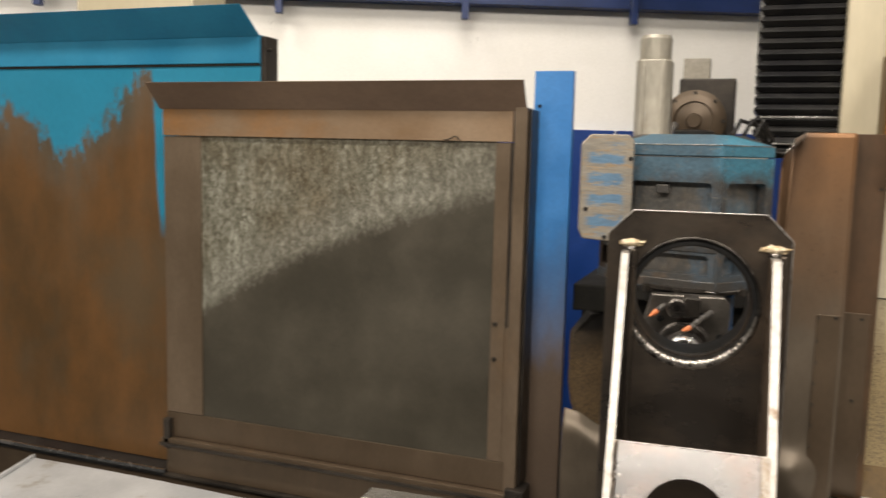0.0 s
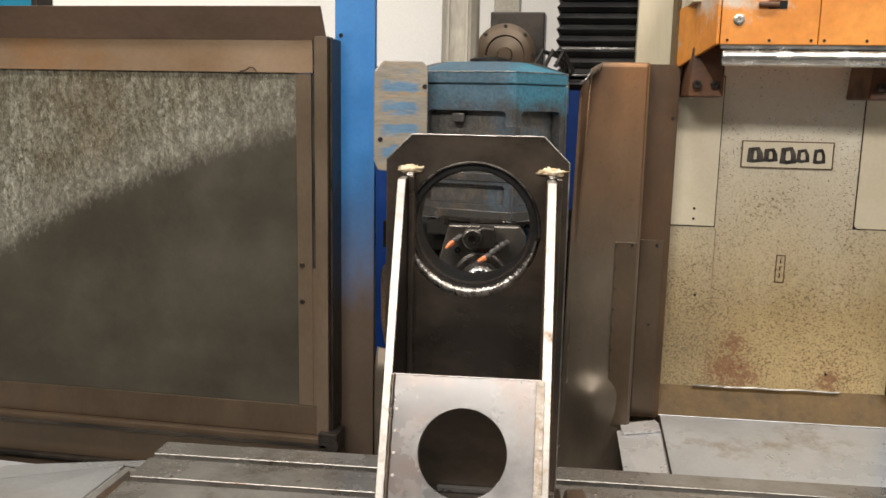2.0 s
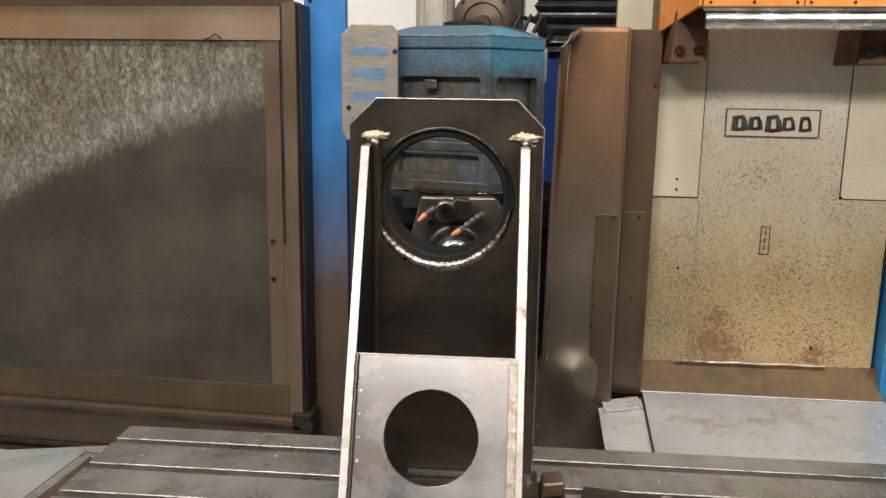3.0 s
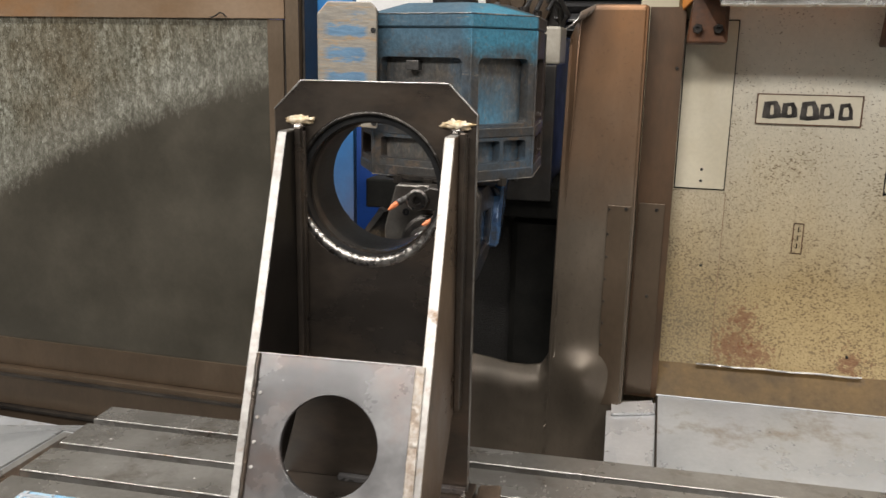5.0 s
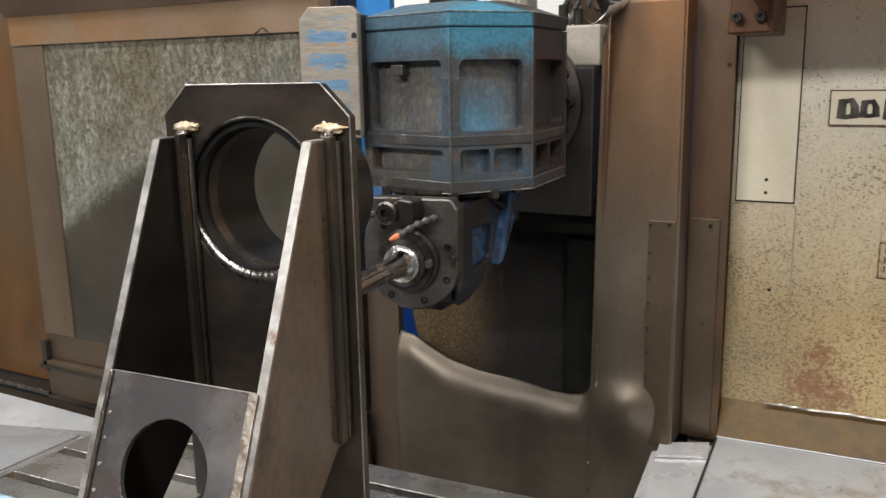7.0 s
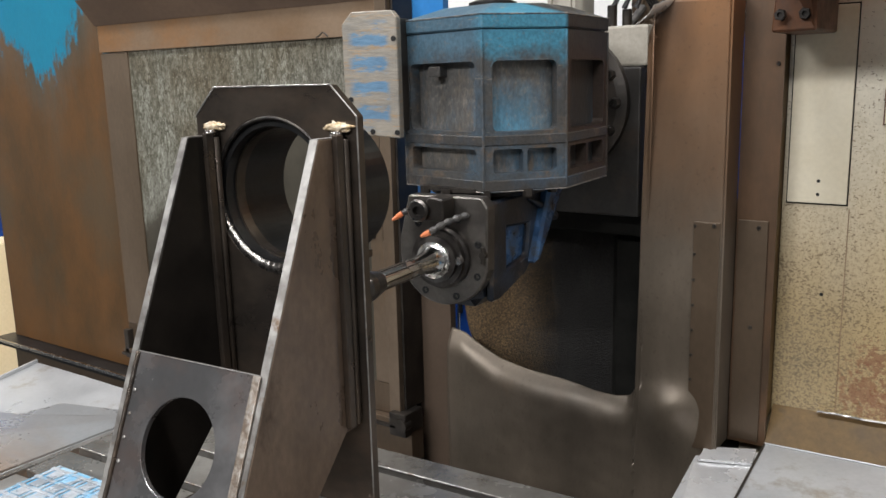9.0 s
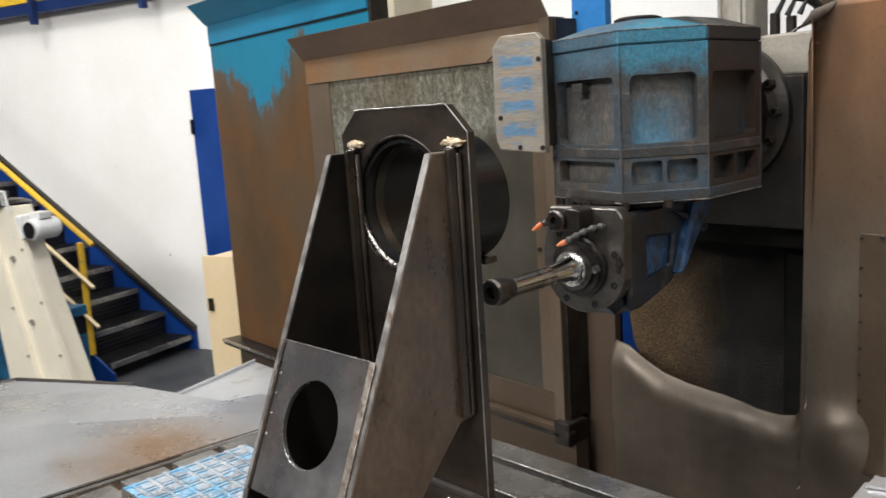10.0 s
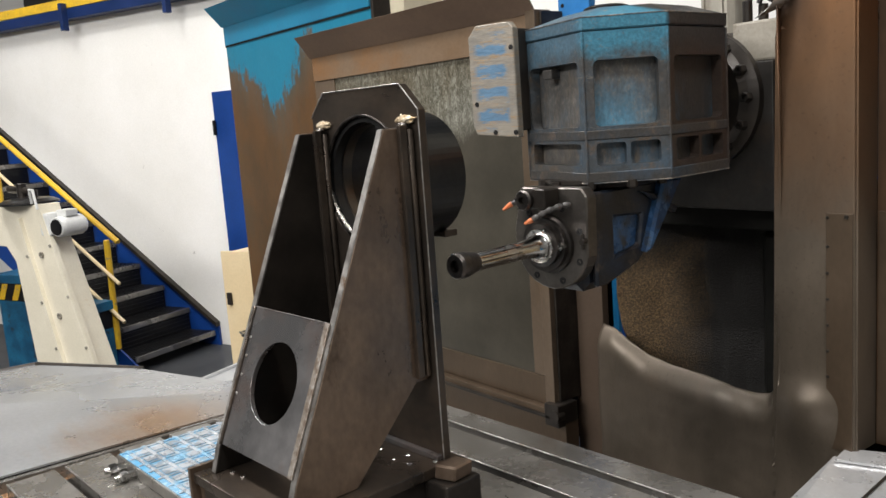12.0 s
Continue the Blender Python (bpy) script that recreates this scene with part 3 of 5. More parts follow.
def prism(points, push, bevel=0.0, holes=()):
    """A flat outline (3D points) pushed along a vector; holes are inner outlines."""
    bm = bmesh.new()
    loops = [[bm.verts.new(p) for p in pts] for pts in (points, *holes)]
    edges = []
    for lp in loops:
        edges += [bm.edges.new((lp[k], lp[(k + 1) % len(lp)])) for k in range(len(lp))]
    if holes:
        bmesh.ops.triangle_fill(bm, use_beauty=True, use_dissolve=False, edges=edges)
    else:
        bm.faces.new(loops[0])
    made = bmesh.ops.extrude_face_region(bm, geom=bm.faces[:])
    for v in made["geom"]:
        if isinstance(v, bmesh.types.BMVert):
            v.co += Vector(push)
    bmesh.ops.recalc_face_normals(bm, faces=bm.faces[:])
    return softened(bm, bevel, 1)


def circle_pts(centre, u, v, r, n=40):
    c, u, v = Vector(centre), Vector(u), Vector(v)
    return [c + u * (r * math.cos(2 * math.pi * k / n)) + v * (r * math.sin(2 * math.pi * k / n)) for k in range(n)]


def lathe(start, axis, profile, n=32, closed=False):
    """Rings (along, radius) about an axis; closed joins the last ring to the first."""
    bm = bmesh.new()
    a = Vector(axis).normalized()
    u = a.orthogonal().normalized()
    w = a.cross(u)
    rings = []
    for s, r in profile:
        rings.append([bm.verts.new(Vector(start) + a * s + (u * math.cos(2 * math.pi * k / n) + w * math.sin(2 * math.pi * k / n)) * r) for k in range(n)])
    pairs = list(zip(rings, rings[1:])) + ([(rings[-1], rings[0])] if closed else [])
    for p, q in pairs:
        for k in range(n):
            bm.faces.new((p[k], p[(k + 1) % n], q[(k + 1) % n], q[k]))
    if not closed:
        bm.faces.new(rings[0])
        bm.faces.new(rings[-1])
    return bm


def rod(a, b, r, n=16):
    a, b = Vector(a), Vector(b)
    return lathe(a, b - a, [(0, r * 0.9), (r * 0.12, r), ((b - a).length - r * 0.12, r), ((b - a).length, r * 0.9)], n)


def pipe(points, r, n=10):
    """A bent hose through points."""
    bm = bmesh.new()
    pts = [Vector(p) for p in points]
    rings = []
    for k, p in enumerate(pts):
        d = (pts[min(k + 1, len(pts) - 1)] - pts[max(k - 1, 0)]).normalized()
        u = d.cross(Vector((0.13, 0.2, 0.97))).normalized()
        w = d.cross(u)
        rings.append([bm.verts.new(p + (u * math.cos(2 * math.pi * i / n) + w * math.sin(2 * math.pi * i / n)) * r) for i in range(n)])
    for p, q in zip(rings, rings[1:]):
        for i in range(n):
            bm.faces.new((p[i], p[(i + 1) % n], q[(i + 1) % n], q[i]))
    bm.faces.new(rings[0]), bm.faces.new(rings[-1])
    return bm


def joined(*bms):
    out = bmesh.new()
    for b in bms:
        me = bpy.data.meshes.new("tmp")
        b.to_mesh(me)
        b.free()
        out.from_mesh(me)
        bpy.data.meshes.remove(me)
    return out


# ---- hall ----
WALL = lambda x: 4.8 + 0.43 * x
WD = Vector((1, 0.43, 0)).normalized()
WN = Vector((WD.y, -WD.x, 0))


def along_wall(s, out, z):
    """A place on the rear wall: s metres along it, out metres in front of it."""
    return Vector((0, WALL(0), 0)) + WD * s + WN * out + Vector((0, 0, z))


def wall_box(s0, s1, o0, o1, z0, z1, bevel=0.0):
    return softened(prism([along_wall(s0, o0, z0), along_wall(s1, o0, z0), along_wall(s1, o1, z0), along_wall(s0, o1, z0)], (0, 0, z1 - z0)), bevel)


whole("floor", box(-12, 8, -7, 9, -0.1, 0.0, 0), "concrete", "dark worn concrete workshop floor", "floor", kind="structure")
whole("wall_north", wall_box(-13, 9, -0.2, 0.0, 0, 2.48), "white_wall", "scuffed white plaster workshop wall", "wall", kind="structure")
whole("wall_loft", wall_box(-13, 9, -3.2, -3.0, 2.4, 6.2), "dark_wall", "dark wall of the loft above the mezzanine", "wall", kind="structure")
whole("mezzanine_floor", wall_box(-13, 9, -3.0, -0.2, 2.38, 2.48), "dark_wall", "dark floor of the mezzanine", "floor", kind="structure")
# unseen walls and ceiling, added to close the hall and steer its bounce light
whole("wall_south", box(-12, 8, -7.2, -7, 0, 6.2, 0), "hall_dark", "unseen dark grey workshop wall, toned to return little light", "wall", kind="structure")
whole("wall_east", box(6, 6.2, -7, 9, 0, 6.2, 0), "hall_grey", "unseen workshop wall, its tone chosen for the light it returns", "wall", kind="structure")
whole("wall_west", box(-11.2, -11, -7, 9, 0, 6.2, 0), "white_wall", "unseen workshop wall, its tone chosen for the light it returns", "wall", kind="structure")
whole("ceiling", box(-12, 8, -7.2, 9, 6.2, 6.3, 0), "hall_grey", "unseen grey workshop ceiling, toned to dim the hall", "ceiling", kind="structure")


def bolt(at, normal, r, h, parent, material="dark_iron", name="bolt", hexed=True):
    """A hex or round bolt head with a shallow socket, standing on a face."""
    n = 6 if hexed else 14
    part(name, lathe(Vector(at), normal, [(-0.001, r), (h * 0.8, r), (h, r * 0.85), (h, r * 0.45), (h * 0.5, r * 0.4)], n), material, parent)


def rough_sheet(fn, nu, nv, thick):
    """A sheet given by fn(u, v) over the unit square, with thickness."""
    bm = bmesh.new()
    g = [[bm.verts.new(fn(a / nu, b / nv)) for b in range(nv + 1)] for a in range(nu + 1)]
    for a in range(nu):
        for b in range(nv):
            bm.faces.new((g[a][b], g[a + 1][b], g[a + 1][b + 1], g[a][b + 1]))
    bmesh.ops.recalc_face_normals(bm, faces=bm.faces[:])
    bmesh.ops.solidify(bm, geom=bm.faces[:], thickness=thick)
    return bm


# ---- mezzanine edge on the rear wall ----
mezz = thing("mezzanine_beam", along_wall(0, 0.05, 2.4), "dark blue steel mezzanine beam along the white wall", "beam", kind="structure")
part("beam", wall_box(-13, 9, 0.0, 0.1, 2.42, 2.495, 0.004), "beam_blue", mezz)
part("kick_board", wall_box(-13, 9, 0.08, 0.095, 2.5, 2.565), "yellow", mezz, "yellow kick board")
for s in (-7.9, -6.9, -5.905, -4.851, -3.6, -2.401, -1.451, -0.571, 0.3, 1.2):
    part("bracket", wall_box(s - 0.018, s + 0.018, 0.1, 0.15, 2.335, 2.53, 0.003), "beam_blue", mezz)
rail = thing("loft_railing", along_wall(-5, 0.05, 2.6), "yellow tube railing on the mezzanine", "railing")
part("rail", joined(rod(along_wall(-12, 0.05, 2.78), along_wall(3, 0.05, 2.78), 0.022)), "yellow", rail)
part("rail", joined(rod(along_wall(-12, 0.05, 3.2), along_wall(3, 0.05, 3.2), 0.022)), "yellow", rail)
for s in (-7.9, -6.0, -4.1, -2.2, -0.4):
    part("upright", rod(along_wall(s, 0.05, 2.6), along_wall(s, 0.05, 3.2), 0.02), "yellow", rail)

# ---- blue wall doors ----
for k in range(6):
    s0 = -4.609 + 1.0 * k
    d = thing("wall_cupboard", along_wall(s0 + 0.49, 0.03, 0), "deep blue painted steel cupboard door against the white wall", "cupboard", "blue cupboards along the wall")
    part("door", wall_box(s0, s0 + 0.985, 0.002, 0.05, 0.02, 1.79, 0.004), "deep_blue", d)
    for z in (0.4, 1.55):
        part("hinge", rod(along_wall(s0 + 0.006, 0.062, z - 0.05), along_wall(s0 + 0.006, 0.062, z + 0.05), 0.012, 10), "black", d)

# ---- stair along the wall ----
stair = thing("steel_stair", along_wall(-5.6, 0.4, 0), "steep steel stair with dark ribbed treads and yellow handrail", "stair")
for k in range(13):
    s, z = -4.861 - 0.232 * k, 0.106 + 0.16 * k
    tread = joined(wall_box(s - 0.25, s, 0.03, 0.74, z - 0.03, z - 0.004, 0.002), *[wall_box(s - 0.24 + 0.034 * j, s - 0.222 + 0.034 * j, 0.04, 0.73, z - 0.004, z + 0.004, 0) for j in range(7)])
    t = part("tread", tread, "black", stair)
    part("nosing", wall_box(s - 0.006, s + 0.012, 0.03, 0.74, z - 0.032, z + 0.003, 0.002), "table", t, "worn bare steel nosing")
sl = 0.16 / 0.232


def string_plate(o0, o1, low, high, name, material):
    a, b = -4.82, -7.9
    za, zb = 0.0, (a - b) * sl
    part(name, prism([along_wall(a, o0, max(0, za + low)), along_wall(a, o0, za + high), along_wall(b, o0, zb + high), along_wall(b, o0, zb + low)] + ([along_wall(a - 0.2, o0, 0.0)] if low < 0 else []), WN * (o1 - o0)), material, stair)


string_plate(0.004, 0.02, -0.25, 0.14, "stringer", "deep_blue")
string_plate(0.004, 0.045, 0.14, 0.172, "stringer_cap", "dark_iron")
string_plate(0.745, 0.76, -0.14, 0.05, "stringer", "deep_blue")
for k in range(13):
    s, z = -5.1 - 0.232 * k, 0.106 + 0.16 * k
    part("riser", joined(wall_box(s, s + 0.006, 0.03, 0.73, z - 0.03, z + 0.128), *[wall_box(s + 0.006, s + 0.012, 0.04, 0.72, z + 0.012 + 0.029 * j, z + 0.024 + 0.029 * j) for j in range(4)]), "black", stair)
part("handrail", rod(along_wall(-4.86, 0.76, 0.875), along_wall(-7.9, 0.76, 2.95), 0.018), "yellow", stair)
for s, z in ((-4.98, 0.17), (-6.0, 0.86), (-7.0, 1.54)):
    part("rail_post", rod(along_wall(s, 0.765, z), along_wall(s + 0.02, 0.765, z + 0.72), 0.02), "yellow", stair)
for dz in (-0.27, -0.52):
    part("mid_rail", rod(along_wall(-4.86, 0.79, 0.88 + dz), along_wall(-6.1, 0.79, 0.88 + dz + 1.24 * sl), 0.012), "cream_wall", stair)

# ---- chip conveyor, bin, cabinet ----
conv = thing("chip_conveyor", along_wall(-4.8, 1.4, 0), "cream painted inclined chip conveyor discharging over a bin", "conveyor")
leg = [(-5.75, 1.17), (-4.84, 1.18), (-4.46, 0.0), (-5.06, 0.0), (-5.14, 0.84), (-5.21, 0.93), (-5.75, 0.95)]
part("duct", prism([along_wall(s, 1.15, z) for s, z in leg], WN * 0.13, 0.004), "conveyor", conv)
for a, b in (((-4.84, 1.18), (-4.46, 0.0)), ((-5.04, 1.1), (-4.76, 0.0))):
    da = Vector((b[0] - a[0], b[1] - a[1])).normalized()
    nn = Vector((da.y, -da.x)) * 0.02
    part("flange", prism([along_wall(a[0] - nn.x, 1.275, a[1] - nn.y), along_wall(b[0] - nn.x, 1.275, b[1] - nn.y), along_wall(b[0] + nn.x, 1.275, b[1] + nn.y), along_wall(a[0] + nn.x, 1.275, a[1] + nn.y)], WN * 0.03), "conveyor", conv)
    for f in (0.2, 0.45, 0.7):
        p = Vector(a).lerp(Vector(b), f)
        bolt(along_wall(p.x, 1.305, p.y), WN, 0.01, 0.006, conv, "motor_alu")
part("hopper_cap", lathe(along_wall(-5.05, 1.2, 1.18), (0, 0, 1), [(0, 0.17), (0.012, 0.17), (0.03, 0.13), (0.035, 0.08)], 28), "black", conv)
part("cable", pipe([along_wall(-4.88, 1.3, 1.19), along_wall(-4.86, 1.32, 1.27), along_wall(-4.8, 1.34, 1.27), along_wall(-4.78, 1.34, 1.16)], 0.008), "motor_white", conv)
mo = part("gear_motor", lathe(along_wall(-4.7, 1.12, 1.05), WN, [(0, 0.05), (0.02, 0.06), (0.15, 0.06), (0.17, 0.054), (0.174, 0.032)], 28), "motor_white", conv, "white electric motor")
part("fan_grille", lathe(along_wall(-4.7, 1.295, 1.05), WN, [(0, 0.047), (0.005, 0.045)], 24), "black", mo)
part("terminal_box", wall_box(-4.745, -4.66, 1.17, 1.25, 1.105, 1.145, 0.006), "motor_white", mo)
part("gear_case", wall_box(-4.84, -4.75, 1.17, 1.3, 1.0, 1.13, 0.012), "motor_white", mo)
part("hopper_valve", joined(rod(along_wall(-5.1, 1.2, 1.21), along_wall(-5.1, 1.2, 1.3), 0.03, 12), rod(along_wall(-5.22, 1.2, 1.27), along_wall(-5.02, 1.2, 1.25), 0.022, 12), rod(along_wall(-5.0, 1.2, 1.21), along_wall(-5.0, 1.2, 1.26), 0.026, 12)), "dark_iron", conv, "dark pipe fittings on the hopper")
for f in (0.12, 0.5, 0.86):
    c = Vector((-5.0, 1.0)).lerp(Vector((-4.78, 0.05)), f)
    part("lifting_eye", lathe(along_wall(c.x + 0.09, 1.282, c.y), WN, [(0, 0.018), (0.008, 0.018), (0.008, 0.012), (0.002, 0.011)], 16), "motor_alu", conv)

def swarf_bin(s0, s1, top, label):
    """A steel bin with a folded rim and a hazard band under it."""
    ob = thing("swarf_bin", along_wall((s0 + s1) / 2, 0.87, 0), label, "bin")
    part("tub", wall_box(s0, s1, 0.78, 0.95, 0.0, top - 0.18, 0.01), "bin_blue", ob)
    part("rim", wall_box(s0, s1 + 0.02, 0.775, 0.97, top - 0.06, top, 0.006), "bin_blue", ob)
    part("band", wall_box(s0, s1, 0.78, 0.955, top - 0.18, top - 0.06), "black", ob)
    for k in range(int((s1 - s0) / 0.145)):
        a = s0 + 0.02 + 0.145 * k
        part("stripe", prism([along_wall(a, 0.957, top - 0.175), along_wall(a + 0.06, 0.957, top - 0.175), along_wall(a + 0.12, 0.957, top - 0.065), along_wall(a + 0.06, 0.957, top - 0.065)], WN * 0.002), "yellow", ob)


swarf_bin(-5.9, -5.26, 0.68, "blue steel swarf bin with black and yellow hazard band")
swarf_bin(-5.2, -4.98, 0.5, "low blue steel bin with hazard band behind the conveyor")
cab = thing("cream_cabinet", along_wall(-3.6, 0.7, 0), "low cream panelled cabinet with a dark latch", "cabinet")
part("carcass", wall_box(-3.86, -3.3, 0.55, 0.88, 0.0, 0.84, 0.004), "cream_wall", cab)
part("front", wall_box(-3.855, -3.305, 0.882, 0.9, 0.02, 0.855, 0.004), "cream_wall", cab)
part("latch", wall_box(-3.83, -3.8, 0.9, 0.915, 0.55, 0.62, 0.004), "dark_iron", cab)

# ---- machine table ----
TZ = 0.795
table = thing("milling_table", (0.3, 1.2, 0.0), "grey cast iron machine table with long T-slots", "machine table")
X0, X1 = -0.672, 2.2
SLOTS = [1.769 - 0.1215 * k for k in range(8)]
edges = [1.85] + [v for y in SLOTS for v in (y + 0.011, y - 0.011)] + [0.84]
for a, b in zip(edges[::2], edges[1::2]):
    st = part("table_strip", box(X0, X1, b, a, TZ - 0.03, TZ, 0.0012), "table", table)
for y in SLOTS:
    part("slot_edge", rod((X0 + 0.002, y + 0.0122, TZ - 0.0006), (X1, y + 0.0122, TZ - 0.0006), 0.002, 12), "cut_edge", table, "bright worn slot edge")
part("table_bed", box(X0, X1, 0.84, 1.85, TZ - 0.16, TZ - 0.03, 0.003), "dark_iron", table)
part("coolant_gutter", box(X0, X1, 1.852, 1.92, TZ - 0.13, TZ - 0.08, 0.004), "dark_iron", table)
part("saddle", box(X0 + 0.3, X1 - 0.2, 0.95, 1.7, 0.0, TZ - 0.16, 0.01), "dark_iron", table)

# ---- gridded plate beside the bracket ----
gp = thing("gridded_plate", (-0.34, 1.25, TZ), "steel plate with raised grid under pale blue film", "fixture plate")
GA, GB, GC, GD = -0.575, -0.1, 1.135, 1.43
part("block", box(GA, GB, GC, GD, TZ + 0.001, TZ + 0.026, 0.002), "table", gp)
part("film", box(GA + 0.004, GB - 0.002, GC + 0.004, GD - 0.004, TZ + 0.0262, TZ + 0.0275, 0), "film_blue", gp, "pale blue film")
for k in range(8):
    y = GC + 0.02 + k * (GD - GC - 0.04) / 7
    part("grid_bar", box(GA + 0.006, GB - 0.003, y - 0.004, y + 0.004, TZ + 0.0276, TZ + 0.031, 0.001), "grid_pale", gp)
for i in range(9):
    for k in range(7):
        x = GA + 0.04 + i * 0.05
        y = GC + 0.04 + k * (GD - GC - 0.04) / 7
        part("grid_cell", box(x - 0.014, x + 0.014, y - 0.012, y + 0.012, TZ + 0.0276, TZ + 0.03, 0.001), "grid_pale", gp)
for i in range(10):
    x = GA + 0.015 + i * 0.05
    part("cross_bar", box(x - 0.003, x + 0.003, GC + 0.006, GD - 0.006, TZ + 0.0276, TZ + 0.0303, 0.001), "grid_pale", gp)
for x in (-0.53, -0.47):
    part("fitting", joined(lathe((x, GC, TZ + 0.013), (0, -1, 0), [(0, 0.009), (0.018, 0.009), (0.018, 0.012), (0.032, 0.012), (0.034, 0.01)], 6), lathe((x, GC - 0.034, TZ + 0.013), (0, -1, 0), [(0, 0.007), (0.01, 0.007), (0.01, 0.004)], 16)), "steel", gp)

# ---- bracket on the table ----
CX, CZ = 0.0795, 1.406
wp = thing("welded_bracket", (CX, 1.3, 0.925), "dark welded steel bracket with round bore on machine table", "workpiece")
part("base_plate", box(-0.058, 0.246, 1.09, 1.425, 0.9255, 0.943, 0.002), "plate", wp)
part("foot_bar", box(0.03, 0.234, 1.384, 1.3955, 0.9432, 0.952, 0.0015), "front_plate", wp)
outline = [(-0.065, 0.943), (0.236, 0.943), (0.236, 1.52), (0.194, 1.562), (-0.023, 1.562), (-0.065, 1.52)]
part("back_plate", prism([(x, 1.397, z) for x, z in outline], (0, 0.015, 0), 0.0012, [circle_pts((CX, 1.397, CZ), (1, 0, 0), (0, 0, 1), 0.1135, 64)]), "plate", wp)
rim = [(Vector((a[0], 1.3965, a[1])), Vector((b[0], 1.3965, b[1]))) for a, b in zip(outline[1:], outline[2:])]
for a, b in rim:
    part("plate_rim", rod(a, b, 0.0012, 6), "cut_edge", wp, "ground bright edge")
part("bore_tube", lathe((CX, 1.4035, CZ), (0, 1, 0), [(0, 0.1), (0, 0.111), (0.1285, 0.111), (0.1285, 0.1)], 72, True), "tube", wp, "black round tube")
part("tube_tab", box(CX + 0.03, CX + 0.065, 1.515, 1.545, CZ - 0.112, CZ - 0.1, 0.002), "plate", wp)
part("bore_step", lathe((CX, 1.41, CZ), (0, 1, 0), [(0.012, 0.0965), (0.012, 0.0998), (0.03, 0.0998), (0.03, 0.0965)], 64, True), "plate", wp)
NB, NM = 360, 8


def weld_ring(first, last, base, more, mid_r):
    """A rippled bead round part of the bore, from one angle's step to another."""
    bm = bmesh.new()
    loops = []
    for k in range(first, last + 1):
        a = 2 * math.pi * k / NB
        f = (k - first) / (last - first)
        fade = min(1.0, 6 * f, 6 * (1 - f)) ** 0.5 if more else 1.0
        wide = (base + more * max(0.0, -math.sin(a))) * (0.25 + 0.75 * fade) * (1 + 0.025 * math.sin(k * 1.1) + 0.08 * noise.noise(Vector((k * 0.3, 0, more))))
        ring = []
        for i in range(NM):
            b = 2 * math.pi * i / NM
            rr = mid_r + wide * math.cos(b)
            ring.append(bm.verts.new((CX + rr * math.cos(a), 1.4 - 0.0045 * math.sin(b) * (1 + 0.03 * math.sin(k * 1.1)), CZ + rr * math.sin(a))))
        loops.append(ring)
    for p, q in zip(loops, loops[1:]):
        for i in range(NM):
            bm.faces.new((p[i], p[(i + 1) % NM], q[(i + 1) % NM], q[i]))
    return bm


part("bore_weld", weld_ring(188, 352, 0.0038, 0.0056, 0.108), "weld", wp, "shiny thick rippled bead of weld", smooth=True)
part("bore_weld", weld_ring(-8, 188, 0.0036, 0.0, 0.1115), "weld_dark", wp, "thin dark bead of weld", smooth=True)
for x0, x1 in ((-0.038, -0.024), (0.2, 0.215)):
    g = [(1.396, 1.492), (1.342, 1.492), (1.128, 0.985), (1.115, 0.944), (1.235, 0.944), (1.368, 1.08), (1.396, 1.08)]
    # the left gusset takes the copy with shade in its colour
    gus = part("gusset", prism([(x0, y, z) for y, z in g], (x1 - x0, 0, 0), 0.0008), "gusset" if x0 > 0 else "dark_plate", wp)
    for (ya, za), (yb, zb) in zip(g[1:3], g[2:4]):
        dv = Vector((0, yb - ya, zb - za)).normalized()
        nv = Vector((0, dv.z, -dv.y)) * 0.0006
        q = [Vector((x0 + 0.001, ya, za)) + nv, Vector((x1 - 0.001, ya, za)) + nv, Vector((x1 - 0.001, yb, zb)) + nv, Vector((x0 + 0.001, yb, zb)) + nv]
        part("cut_edge", prism(q, nv * 1.2), "cut_edge", gus, "bright flame-cut edge")
    part("top_edge", prism([(x0 + 0.001, 1.343, 1.4925), (x1 - 0.001, 1.343, 1.4925), (x1 - 0.001, 1.395, 1.4925), (x0 + 0.001, 1.395, 1.4925)], (0, 0, 0.0008)), "cut_edge", gus)
for x in (0.2155, -0.0238):
    part("backing_bar", box(x, x + 0.009, 1.367, 1.381, 1.087, 1.497, 0.002), "plate", wp)
    part("weld_run", rod((x + 0.004, 1.3895, 1.088), (x + 0.004, 1.3895, 1.49), 0.0055, 10), "plate", wp, smooth=True)
for x in (-0.03, 0.203):
    blob = bmesh.new()
    bmesh.ops.create_icosphere(blob, subdivisions=4, radius=1.0)
    for v in blob.verts:
        k = 1 + 0.55 * noise.noise(v.co * 2.1 + Vector((x * 90, 0, 0))) + 0.25 * noise.noise(v.co * 6 + Vector((0, x * 50, 0)))
        v.co = Vector((x + 0.006 + 0.02 * v.co.x * k, 1.3925 + 0.005 * v.co.y, 1.505 + 0.0062 * v.co.z * k + 0.004 * max(0.0, noise.noise(v.co * 3))))
    part("weld_blob", blob, "spatter", wp, "golden lumpy tack weld", smooth=True)
    nub = bmesh.new()
    bmesh.ops.create_icosphere(nub, subdivisions=3, radius=1.0)
    for v in nub.verts:
        k = 1 + 0.4 * noise.noise(v.co * 2.6 + Vector((x * 40, 3, 0)))
        v.co = Vector((x + 0.006 + 0.009 * v.co.x * k, 1.386 + 0.009 * v.co.y * k, 1.497 + 0.0045 * v.co.z * k))
    part("weld_nub", nub, "weld", wp, smooth=True)
n2, d2 = Vector((0, -0.921, 0.389)), Vector((0, -0.389, -0.921))
